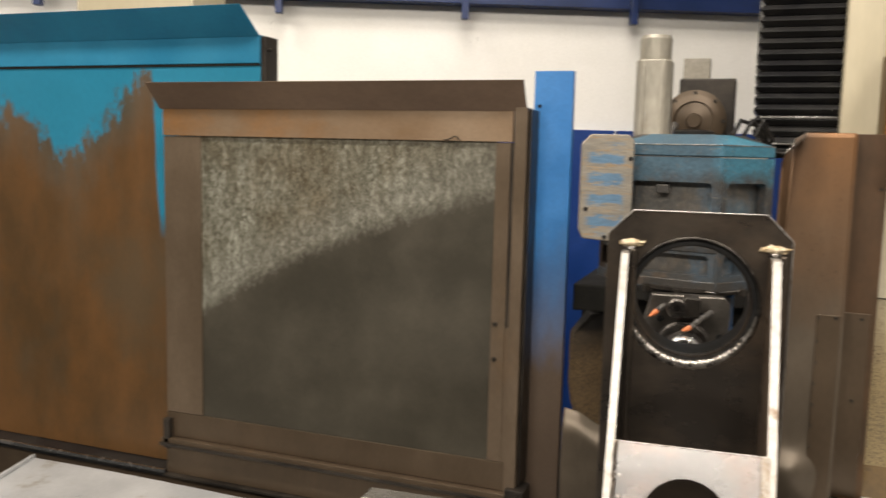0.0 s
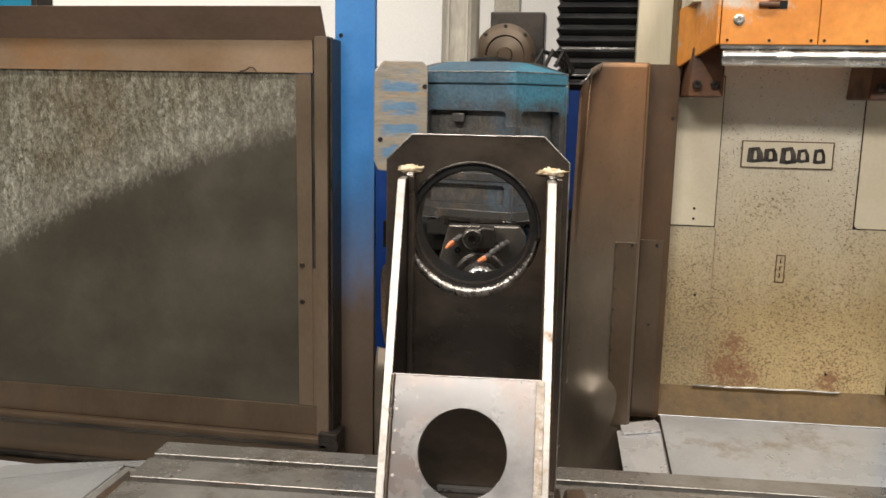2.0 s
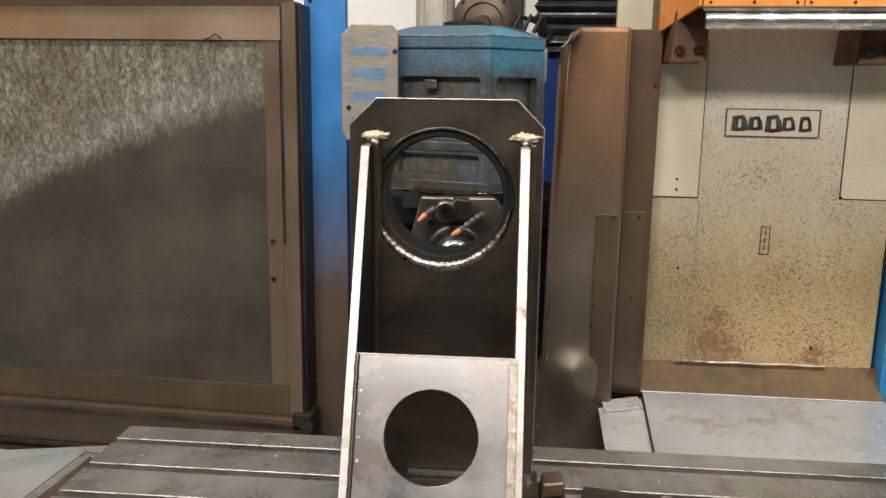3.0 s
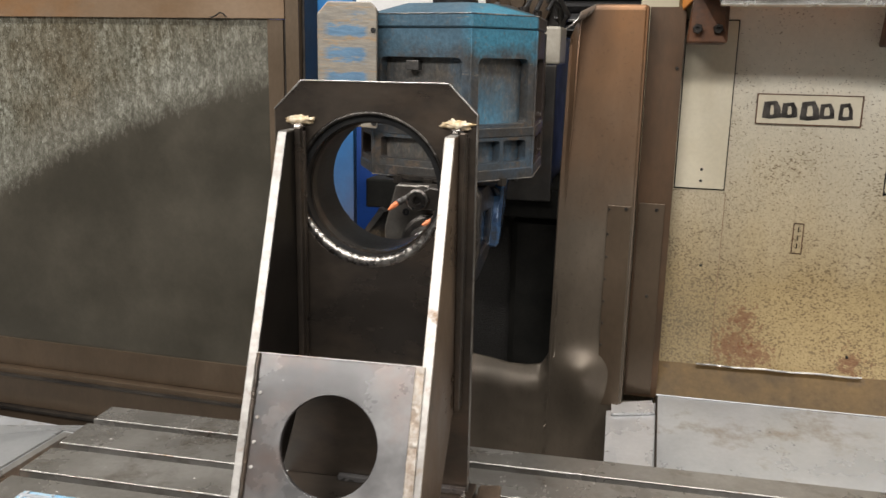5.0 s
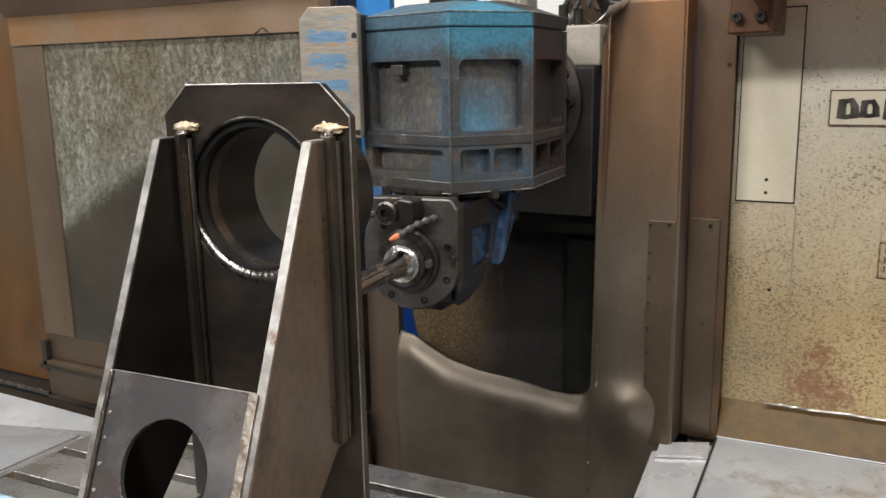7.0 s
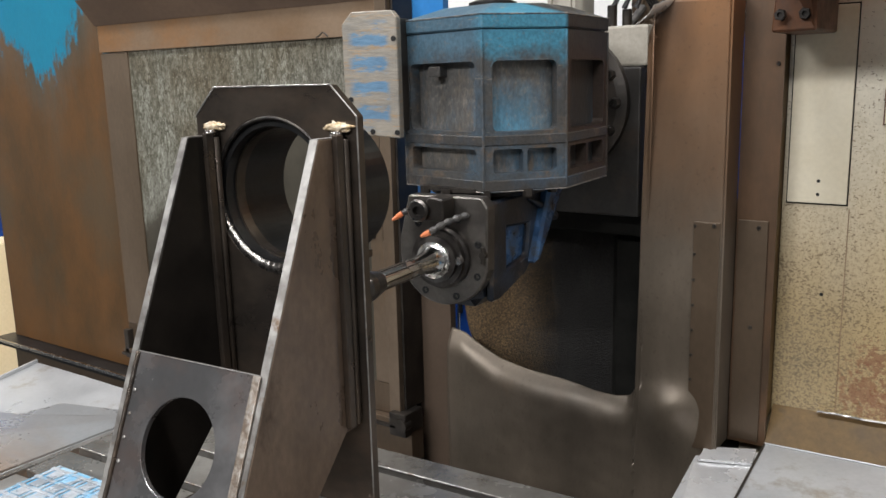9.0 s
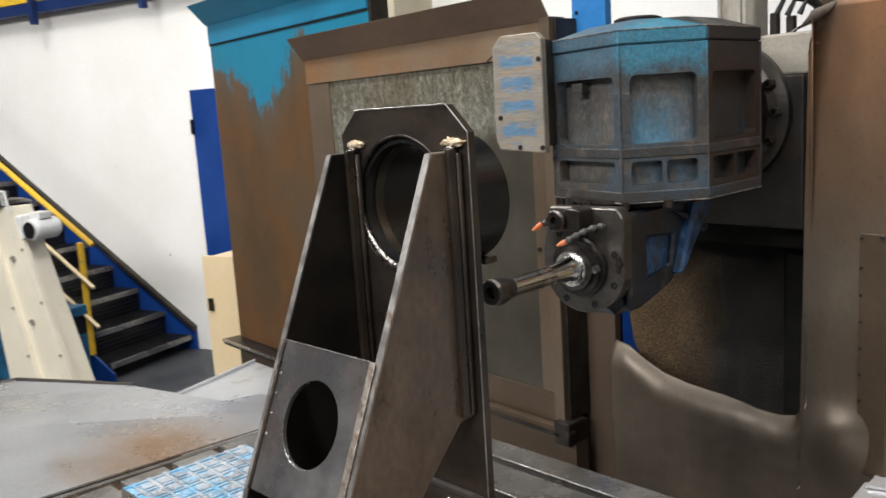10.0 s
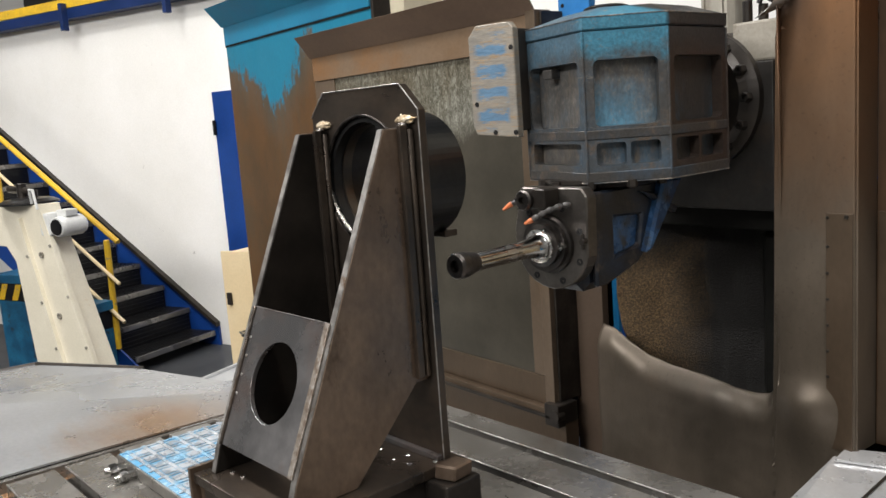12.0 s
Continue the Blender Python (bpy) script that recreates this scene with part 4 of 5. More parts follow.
p0 = Vector((-0.024, 1.2215, 1.209))
WF = 0.224
quad = [p0, p0 + Vector((WF, 0, 0)), p0 + Vector((WF, 0, 0)) + d2 * 0.236, p0 + d2 * 0.236]
hole_c = p0 + Vector((0.111, 0, 0)) + d2 * 0.112
part("front_plate", prism(quad, -n2 * 0.008, 0.0008, [circle_pts(hole_c, (1, 0, 0), d2, 0.0655, 48)]), "front_plate", wp, "bright rolled steel plate with round hole")
part("plate_top_edge", prism([p0 + n2 * 0.0005, p0 + Vector((WF, 0, 0)) + n2 * 0.0005, p0 + Vector((WF, 0, 0)) - n2 * 0.007, p0 - n2 * 0.007], -d2 * 0.0012), "cut_edge", wp)
for k in range(4):
    c = p0 + Vector((0.01, 0, 0)) + d2 * (0.052 + 0.032 * k)
    part("dowel", lathe(c, n2, [(0, 0.0026), (0.001, 0.0026), (0.0014, 0.0018)], 14), "cut_edge", wp)
for x, key in ((-0.0225, "plate"), (0.1985, "rust_weld")):
    ce = Vector((x, p0.y, p0.z)) + n2 * 0.001
    if key == "rust_weld":
        wide = Vector((0.0065, 0, 0))
        part("ground_weld", softened(prism([ce - wide, ce + wide, ce + wide + d2 * 0.236, ce - wide + d2 * 0.236], n2 * 0.0028), 0.001), key, wp, "ground flat rust-flecked weld")
        continue
    part("weld_run", pipe([ce + d2 * (0.236 * k / 40) + n2 * 0.0002 * math.sin(k * 2.1) + Vector((0.0003 * math.sin(k * 1.3), 0, 0)) for k in range(41)], 0.0036, 8), key, wp, smooth=True)
for x, y in ((-0.004, 1.135), (0.0256, 1.139), (0.116, 1.357), (0.17, 1.343), (0.204, 1.349), (0.174, 1.37), (0.232, 1.38)):
    bolt((x, y, 0.943), (0, 0, 1), 0.005, 0.0025, wp, "steel")
riser = thing("riser_block", (0.11, 1.27, TZ), "dark oily steel riser block under the welded bracket", "riser block")
part("body", box(-0.046, 0.236, 1.1, 1.42, TZ + 0.001, 0.925, 0.003), "dark_iron", riser)
part("side_lug", box(0.237, 0.292, 1.35, 1.425, TZ + 0.001, 0.925, 0.004), "dark_iron", riser)
part("end_lip", box(-0.068, -0.059, 1.085, 1.19, 0.88, 0.952, 0.001), "brown_block", riser, "browned steel lip")
part("lip_arm", box(-0.059, -0.046, 1.1, 1.18, 0.885, 0.922, 0.001), "brown_block", riser)
blk = thing("stop_block", (0.275, 1.43, 0.943), "small browned steel stop block beside the bracket's base", "stop block")
part("block", prism([(0.249, 1.36, 0.9255), (0.287, 1.372, 0.9255), (0.283, 1.415, 0.9255), (0.249, 1.408, 0.9255)], (0.004, 0, 0.026), 0.003), "brown_block", blk)
clamp = thing("clamp_bar", (0.4, 1.56, TZ), "dark flat clamp bar bolted to the table", "clamp")
part("bar", prism([(0.34, 1.575, TZ + 0.001), (0.6, 1.52, TZ + 0.001), (0.612, 1.58, TZ + 0.001), (0.35, 1.63, TZ + 0.001)], (0, 0, 0.022), 0.002), "dark_iron", clamp)
bolt((0.5, 1.573, TZ + 0.023), (0, 0, 1), 0.014, 0.012, clamp, "steel")
chip_bm = bmesh.new()
for k in range(300):
    cx, cy, r = random.uniform(0.2, 0.75), random.uniform(1.42, 1.8), random.uniform(0.0008, 0.0022)
    if k % 3 == 0:
        cx, cy = random.uniform(-0.6, -0.15), random.uniform(1.45, 1.8)
    if min(abs(cy - y) for y in SLOTS) < 0.016:
        continue
    a = random.uniform(0, 6.28)
    top = chip_bm.verts.new((cx, cy, TZ + r * 0.9))
    base = [chip_bm.verts.new((cx + r * (1 + 0.8 * (i == 0)) * math.cos(a + 2.1 * i), cy + r * math.sin(a + 2.1 * i), TZ + 0.0003)) for i in range(3)]
    for i in range(3):
        chip_bm.faces.new((base[i], base[(i + 1) % 3], top))
    chip_bm.faces.new(base[::-1])
chips = whole("metal_chips", chip_bm, "cut_edge", "bright metal chips scattered over the machine table", "swarf", kind="stuff")
for ob, deg in ((table, 3.5), (chips, 3.5), (gp, 3.5), (wp, 4.0), (riser, 4.0), (blk, 4.0), (clamp, 3.5)):
    turned(ob, deg)
for ob in (wp, riser, blk):
    ob.location.x += 0.006

# ---- milling head ----
head = thing("milling_unit", (0.04, 2.1, 1.35), "worn blue and grey cast iron universal milling head", "milling head")
plan = [Vector(p) for p in ((-0.13, 1.985), (0.098, 1.932), (0.208, 2.066), (0.192, 2.29), (0.06, 2.42), (-0.1, 2.42), (-0.19, 2.3), (-0.2, 2.1))]
mid = Vector((0.02, 2.17))
inner = [p + (mid - p).normalized() * 0.029 for p in plan]
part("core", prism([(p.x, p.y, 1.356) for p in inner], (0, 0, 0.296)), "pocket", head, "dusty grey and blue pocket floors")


def rounded(x0, x1, z0, z1, r):
    pts = []
    for cx, cz, a0 in ((x1 - r, z1 - r, 0), (x0 + r, z1 - r, 90), (x0 + r, z0 + r, 180), (x1 - r, z0 + r, 270)):
        for k in range(4):
            a = math.radians(a0 + 30 * k)
            pts.append((cx + r * math.cos(a), cz + r * math.sin(a)))
    return pts


for k in range(5):
    a, b = plan[k - 1 if k < 4 else 3], plan[k if k < 4 else 4]
    if k == 0:
        a, b = plan[7], plan[0]
    L = (b - a).length
    u = (b - a).normalized()
    nin = Vector((-u.y, u.x))
    if nin.dot(mid - a) < 0:
        nin = -nin
    P = lambda q: Vector((a.x + u.x * q[0], a.y + u.y * q[0], q[1]))
    m = 0.02
    hs = [rounded(m, L - m, 1.462, 1.597, 0.012)]
    if L > 0.15 and k != 1:
        w2 = (L - 3 * m * 0.8) / 2
        hs += [rounded(m, m + w2, 1.381, 1.428, 0.008), rounded(L - m - w2, L - m, 1.381, 1.428, 0.008)]
    else:
        hs += [rounded(m, L - m, 1.381, 1.428, 0.008)]
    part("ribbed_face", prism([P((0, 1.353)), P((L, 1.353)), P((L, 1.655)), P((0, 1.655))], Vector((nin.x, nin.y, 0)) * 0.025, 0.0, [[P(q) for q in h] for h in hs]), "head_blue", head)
    part("corner_rib", rod((b.x, b.y, 1.353), (b.x, b.y, 1.655), 0.003, 10), "head_blue", head)
for z, h in ((1.345, 0.024), (1.434, 0.022)):
    grow = [p + (p - mid).normalized() * 0.0025 for p in plan]
    part("band", prism([(p.x, p.y, z) for p in grow], (0, 0, h), 0.003), "head_grey", head)
f1 = plan[0].lerp(plan[1], 0.42)
part("lug", box(f1.x - 0.014, f1.x + 0.014, f1.y - 0.004, f1.y + 0.03, 1.57, 1.59, 0.002), "head_grey", head)
part("cover_band", prism([(p.x, p.y, 1.657) for p in [q + (q - mid).normalized() * 0.003 for q in plan]], (0, 0, 0.027), 0.003), "head_blue", head)
roof = bmesh.new()
lo = [roof.verts.new((p.x, p.y, 1.684)) for p in plan]
hi = [roof.verts.new((mid.x + (p.x - mid.x) * 0.62, mid.y + (p.y - mid.y) * 0.62, 1.71)) for p in plan]
for k in range(8):
    roof.faces.new((lo[k], lo[(k + 1) % 8], hi[(k + 1) % 8], hi[k]))
roof.faces.new(hi), roof.faces.new(lo[::-1])
part("roof", roof, "head_blue", head)
for a, b in zip(plan[:4], plan[1:5]):
    out = lambda q: q + (q - mid).normalized() * 0.0022
    part("worn_edge", rod((*out(a), 1.6838), (*out(b), 1.6838), 0.0014, 6), "worn_edge", head, "rubbed bare edge")
    part("worn_edge", rod((*out(a), 1.3455), (*out(b), 1.3455), 0.0012, 6), "worn_edge", head)
part("roof_cap", lathe((0.02, 2.1, 1.71), (0, 0, 1), [(0, 0.05), (0.008, 0.05), (0.012, 0.04)], 28), "black", head)
fl = part("swivel_flange", lathe((0.0, 2.425, 1.5), (0, 1, 0), [(0, 0.135), (0.015, 0.15), (0.025, 0.172), (0.044, 0.172)], 48), "dark_iron", head)
for k in range(14):
    a = 2 * math.pi * k / 14
    bolt((0.15 * math.cos(a), 2.438, 1.5 + 0.15 * math.sin(a)), (0, -1, 0), 0.013, 0.018, fl, "tool_dark")
part("ram_face", box(-0.2, 0.196, 2.47, 2.5, 1.224, 1.582, 0.004), "ram_grey", head)
part("ram", box(-0.19, 0.17, 2.502, 3.3, 1.25, 1.66, 0.01), "dark_iron", head)
part("ram_block", box(0.07, 0.2, 2.5, 2.62, 1.584, 1.68, 0.006), "beige_block", head)
for p, q in (((0.1, 2.52, 1.68), (0.1, 2.52, 1.73)), ((0.13, 2.54, 1.68), (0.13, 2.54, 1.72))):
    part("connector", rod(p, q, 0.012, 12), "dark_iron", head)
for k in range(3):
    part("cable", pipe([(0.1 + 0.03 * k, 2.52, 1.72), (0.12 + 0.03 * k, 2.53, 1.765), (0.17 + 0.02 * k, 2.56, 1.75 - 0.02 * k), (0.19, 2.6, 1.69), (0.17, 2.7, 1.66)], 0.007), "black", head)
# beige side plate
pa, pb = Vector((-0.217, 1.893)), Vector((-0.1, 1.926))
sp = lambda f, z: (pa.x + (pb.x - pa.x) * f, pa.y + (pb.y - pa.y) * f, z)
pl = part("side_plate", prism([sp(0, 1.48), sp(0.08, 1.458), sp(1, 1.448), sp(1, 1.69), sp(0.9, 1.704), sp(0.18, 1.704), sp(0, 1.68)], (-0.006, 0.022, 0), 0.002), "scraped", head, "scraped beige and blue cover plate")
back_of = lambda f, z: Vector(sp(f, z)) + Vector((-0.0065, 0.0235, 0))
part("plate_body", prism([back_of(0.06, 1.462), back_of(0.98, 1.462), back_of(0.98, 1.69), back_of(0.06, 1.69)], (-0.02, 0.08, 0), 0.002), "dark_iron", head)
for f, z in ((0.94, 1.648), (0.12, 1.528), (0.95, 1.46), (0.5, 1.462)):
    part("plate_hole", lathe(Vector(sp(f, z)) + Vector((0.0003, -0.0008, 0)), (0.26, -0.96, 0), [(-0.002, 0.0055), (0.0008, 0.0055), (0.0008, 0.003)], 14), "black", pl)
# swivel and nose
part("swivel_ring", lathe((0.03, 2.06, 1.333), (0, 0, 1), [(0, 0.12), (0.01, 0.135), (0.018, 0.135)], 40), "dark_iron", head)
for k in range(10):
    a = 2 * math.pi * k / 10 + 0.2
    bolt((0.03 + 0.138 * math.cos(a), 2.06 + 0.138 * math.sin(a), 1.348), (0, 0, -1), 0.011, 0.016, head)
part("swivel_body", prism([(0.1, 1.9, 1.335), (0.1, 2.22, 1.335), (0.1, 2.17, 1.235), (0.1, 2.08, 1.155), (0.1, 1.98, 1.118), (0.1, 1.9, 1.115)], (-0.15, 0, 0), 0.02), "swivel_blue", head)
part("swivel_cheek", prism([(0.102, 1.925, 1.328), (0.102, 2.2, 1.333), (0.102, 2.15, 1.235), (0.102, 2.06, 1.16), (0.102, 1.96, 1.128), (0.102, 1.925, 1.127)], (0.016, 0, 0), 0.005, [[(0.102, 1.985, 1.27), (0.102, 2.075, 1.265), (0.102, 2.062, 1.2), (0.102, 1.985, 1.185)]]), "swivel_blue", head)
part("cheek_recess", prism([(0.103, 1.975, 1.28), (0.103, 2.085, 1.275), (0.103, 2.072, 1.19), (0.103, 1.975, 1.175)], (0.003, 0, 0)), "fin_blue", head)
part("fin", prism([(0.112, 2.13, 1.335), (0.112, 2.2, 1.335), (0.112, 2.085, 1.185), (0.112, 2.065, 1.18)], (0.026, 0, 0), 0.006), "fin_blue", head)
part("fin", prism([(0.112, 2.06, 1.318), (0.112, 2.1, 1.312), (0.112, 2.19, 1.27), (0.112, 2.18, 1.255)], (0.018, 0, 0), 0.004), "swivel_blue", head)
ax = Vector((0.11, -0.994, 0)).normalized()
side = Vector((ax.y, -ax.x, 0))
nc = Vector((0.038, 1.872, 1.224))
up = Vector((0, 0, 1))
if side.x < 0:
    side = -side
prof = [nc + side * 0.085 + up * 0.119, nc - side * 0.075 + up * 0.119, nc - side * 0.098 + up * 0.03]
prof += [nc + side * (0.099 * math.cos(math.radians(a))) + up * (0.099 * math.sin(math.radians(a))) for a in range(190, 352, 12)] + [nc + side * 0.099 + up * 0.1]
part("nose_plate", prism(prof, -ax * 0.035, 0.003), "nose_plate", head, "oiled iron spindle face plate")
for a in (20, 65, 130, 200, 240, 290, 335):
    c = nc + side * (0.083 * math.cos(math.radians(a))) + up * (0.083 * math.sin(math.radians(a)))
    part("cap_screw", lathe(c, ax, [(0, 0.0075), (0.0015, 0.0075), (0.0015, 0.004), (0.0, 0.003)], 14), "black", head)
part("spindle_nose", lathe(nc, ax, [(0, 0.062), (0.01, 0.062), (0.012, 0.056), (0.024, 0.056), (0.024, 0.045), (0.034, 0.045), (0.036, 0.036)], 44), "tool_dark", head, smooth=False)
hold = part("tool_holder", lathe(nc + ax * 0.034, ax, [(0, 0.036), (0.007, 0.036), (0.008, 0.0355), (0.0082, 0.0275), (0.009, 0.0265), (0.03, 0.0222), (0.05, 0.0195), (0.07, 0.0182), (0.074, 0.018), (0.076, 0.018), (0.198, 0.018), (0.2, 0.018)], 48), "steel", head, "bright steel arbor", smooth=True)
part("cutter", lathe(nc + ax * 0.232, ax, [(0, 0.0185), (0.004, 0.019), (0.006, 0.0205), (0.034, 0.0262), (0.05, 0.0262), (0.056, 0.022), (0.056, 0.012), (0.048, 0.01)], 36), "tool_dark", hold, "dark knurled cutter body")
for k in range(9):
    fa = 2 * math.pi * k / 9
    off = side * (0.0174 * math.cos(fa)) + up * (0.0174 * math.sin(fa))
    part("flute", rod(nc + ax * 0.112 + off, nc + ax * 0.23 + off, 0.0016, 8), "tool_dark", hold)
part("drive_key", lathe(nc + side * 0.05 + ax * 0.02, ax, [(0, 0.008), (0.012, 0.008)], 6), "steel", head)
# coolant fittings
hb = nc + side * 0.0 + up * 0.098 + ax * 0.0
part("valve_block", prism([hb - side * 0.012 - up * 0.02, hb + side * 0.03 - up * 0.02, hb + side * 0.03 + up * 0.022, hb + side * 0.002 + up * 0.026, hb - side * 0.012 + up * 0.015], ax * 0.05, 0.003), "dark_iron", head)
vc = hb - side * 0.02 + up * 0.0
part("valve", lathe(vc, ax, [(0, 0.02), (0.05, 0.022), (0.058, 0.022), (0.062, 0.018), (0.062, 0.009), (0.054, 0.008)], 26), "tool_dark", head)


for k in range(5):
    c = vc + ax * 0.0622 + side * (0.0165 * math.cos(1.3 * k + 0.4)) + up * (0.0165 * math.sin(1.3 * k + 0.4))
    part("valve_screw", lathe(c, ax, [(-0.002, 0.0026), (0.001, 0.0026), (0.001, 0.0012)], 8), "black", head)


def nozzle(points, tip):
    pts = [Vector(p) for p in points]
    for k, (a, b) in enumerate(zip(pts, pts[1:])):
        part("hose_bead", lathe(a, b - a, [(0, 0.0042), ((b - a).length * 0.5, 0.0072), ((b - a).length, 0.0046)], 14), "grey_hose", head)
    e = Vector(tip)
    part("nozzle_tip", lathe(pts[-1], e - pts[-1], [(0, 0.0056), ((e - pts[-1]).length * 0.35, 0.0056), ((e - pts[-1]).length * 0.9, 0.0024)], 14), "orange_tip", head, "orange plastic nozzle")


b1 = nc + side * 0.06 + up * 0.085 + ax * 0.004
nozzle([b1, b1 + ax * 0.016 - side * 0.008, b1 + ax * 0.03 - side * 0.018 - up * 0.005, b1 + ax * 0.043 - side * 0.029 - up * 0.01, b1 + ax * 0.055 - side * 0.04 - up * 0.018, b1 + ax * 0.062 - side * 0.05 - up * 0.025], b1 + ax * 0.07 - side * 0.068 - up * 0.034)
b2 = nc - side * 0.045 + up * 0.095 + ax * 0.004
nozzle([b2, b2 + ax * 0.015 - side * 0.004, b2 + ax * 0.029 - side * 0.009 - up * 0.002, b2 + ax * 0.042 - side * 0.017 - up * 0.006], b2 + ax * 0.055 - side * 0.034 - up * 0.02)
part("tap", joined(rod(nc + side * 0.092 + up * 0.01, nc + side * 0.092 + up * 0.01 + ax * 0.014, 0.007, 12), rod(nc + side * 0.092 + up * -0.006 + ax * 0.01, nc + side * 0.092 + up * 0.026 + ax * 0.01, 0.004, 10)), "dark_iron", head)

# ---- motors over the ram ----
mot = thing("feed_motor", (-0.165, 2.82, 1.66), "dull beige upright electric motor", "electric motor")
part("barrel", prism([(-0.222, 2.79, 1.66), (-0.205, 2.765, 1.66), (-0.125, 2.765, 1.66), (-0.107, 2.79, 1.66), (-0.107, 2.86, 1.66), (-0.125, 2.885, 1.66), (-0.205, 2.885, 1.66), (-0.222, 2.86, 1.66)], (0, 0, 0.31), 0.004), "motor_alu", mot)
part("cap", lathe((-0.165, 2.825, 1.97), (0, 0, 1), [(0, 0.052), (0.07, 0.052), (0.082, 0.045)], 28), "motor_alu", mot)
for x in (-0.195, -0.135):
    part("cooling_rib", box(x - 0.004, x + 0.004, 2.757, 2.766, 1.68, 1.95, 0.001), "motor_alu", mot)
mo2 = thing("ram_drive", (-0.09, 3.35, 1.66), "dark oily round drive unit behind the ram", "drive motor")
part("back_block", box(-0.14, 0.07, 3.36, 3.5, 1.66, 1.98, 0.006), "dark_iron", mo2)
part("disc", lathe((-0.075, 3.36, 1.815), (0, -1, 0), [(0, 0.115), (0.05, 0.118), (0.055, 0.1), (0.06, 0.075), (0.05, 0.07), (0.055, 0.03), (0.065, 0.025)], 40), "brown_sheet", mo2)
part("top_block", box(-0.13, -0.03, 3.38, 3.46, 1.98, 2.06, 0.004), "beige_block", mo2)
for a in range(0, 360, 45):
    bolt((-0.075 + 0.107 * math.cos(math.radians(a)), 3.31, 1.815 + 0.107 * math.sin(math.radians(a))), (0, -1, 0), 0.008, 0.008, mo2)
part("hose", pipe([(-0.14, 3.28, 1.8), (-0.16, 3.22, 1.74), (-0.12, 3.16, 1.69), (-0.06, 3.12, 1.67)], 0.014), "grey_hose", mo2)
mo2.location += Vector((0.01, 0, -0.02))

# ---- guards ----
gd = thing("sliding_guard", (-1.13, 2.37, 0.55), "oil-stained brown sheet metal sliding guard with a grimy pane", "machine guard")
part("top_rail", box(-1.79, -0.518, 2.366, 2.41, 1.688, 1.785, 0.0015), "tan_sheet", gd, "lighter tan top rail")
part("bottom_rail", box(-1.79, -0.47, 2.37, 2.41, 0.6, 0.69, 0.0015), "brown_sheet", gd)
part("left_stile", box(-1.79, -1.637, 2.37, 2.41, 0.692, 1.686, 0.0015), "guard_sheet", gd)
part("right_stile", box(-0.57, -0.524, 2.37, 2.41, 0.692, 1.686, 0.0015), "guard_sheet", gd)
part("right_post", box(-0.51, -0.472, 2.355, 2.42, 0.6, 1.79, 0.002), "guard_sheet", gd)
part("slot_strip", box(-0.523, -0.511, 2.374, 2.41, 0.692, 1.686, 0), "dark_iron", gd)
part("slot_cover", box(-0.523, -0.511, 2.368, 2.38, 0.692, 1.12, 0.001), "guard_sheet", gd)
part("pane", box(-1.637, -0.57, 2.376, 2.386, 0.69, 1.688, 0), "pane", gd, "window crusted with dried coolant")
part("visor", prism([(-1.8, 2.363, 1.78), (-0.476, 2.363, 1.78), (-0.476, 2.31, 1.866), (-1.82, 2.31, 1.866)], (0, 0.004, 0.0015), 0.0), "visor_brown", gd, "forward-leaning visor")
part("side_return", box(-0.47, -0.462, 2.372, 2.46, 0.62, 1.785, 0.002), "dark_iron", gd)
for z in (1.129, 1.018):
    bolt((-0.556, 2.37, z), (0, -1, 0), 0.008, 0.006, gd)
part("bottom_track", box(-1.8, -0.46, 2.345, 2.43, 0.565, 0.598, 0.003), "brown_sheet", gd)
part("track_lip", box(-1.8, -0.46, 2.335, 2.344, 0.572, 0.582, 0.001), "dark_iron", gd)
part("roller", lathe((-0.455, 2.36, 0.585), (0, -1, 0), [(0, 0.02), (0.03, 0.02), (0.03, 0.008)], 20), "dark_iron", gd)
part("roller_box", box(-0.5, -0.44, 2.335, 2.42, 0.55, 0.62, 0.004), "dark_iron", gd)
part("latch", box(-1.79, -1.765, 2.345, 2.37, 0.56, 0.67, 0.003), "dark_iron", gd)
gb = thing("fixed_guard", (-2.1, 2.44, 0.45), "sky blue sheet metal guard, rusted brown over its lower part", "machine guard")
part("panel", box(-2.78, -1.44, 2.44, 2.48, 0.47, 1.942, 0.002), "rust_sheet", gb)
part("seam", box(-2.78, -1.44, 2.436, 2.4398, 1.932, 1.9395, 0), "soot_shade", gb)
part("top_band", box(-2.78, -1.44, 2.434, 2.48, 1.94, 2.035, 0.002), "cyan_paint", gb)
part("visor", prism([(-2.79, 2.431, 2.03), (-1.44, 2.431, 2.03), (-1.47, 2.36, 2.125), (-2.82, 2.36, 2.125)], (0, 0.004, 0.0015)), "cyan_paint", gb, "forward-leaning visor, dirty at one end")
part("side_return", box(-1.438, -1.42, 2.44, 2.52, 1.6, 2.03, 0.002), "dark_iron", gb)
part("pin", rod((-1.42, 2.45, 1.985), (-1.4, 2.45, 1.985), 0.006, 10), "dark_iron", gb)
part("bottom_rail", box(-2.83, -1.8, 2.37, 2.46, 0.437, 0.468, 0.004), "black", gb)
part("rail_lip", box(-2.83, -1.8, 2.36, 2.37, 0.455, 0.468, 0.001), "steel", gb, "bright worn rail lip")
part("lower_apron", box(-2.76, -0.45, 2.42, 2.45, 0.1, 0.435, 0.002), "brown_sheet", gb)
part("wire_hook", pipe([(-0.735, 2.364, 1.692), (-0.725, 2.355, 1.69), (-0.712, 2.352, 1.694), (-0.7, 2.352, 1.702), (-0.69, 2.353, 1.7), (-0.682, 2.356, 1.69)], 0.0022, 6), "dark_iron", gd)
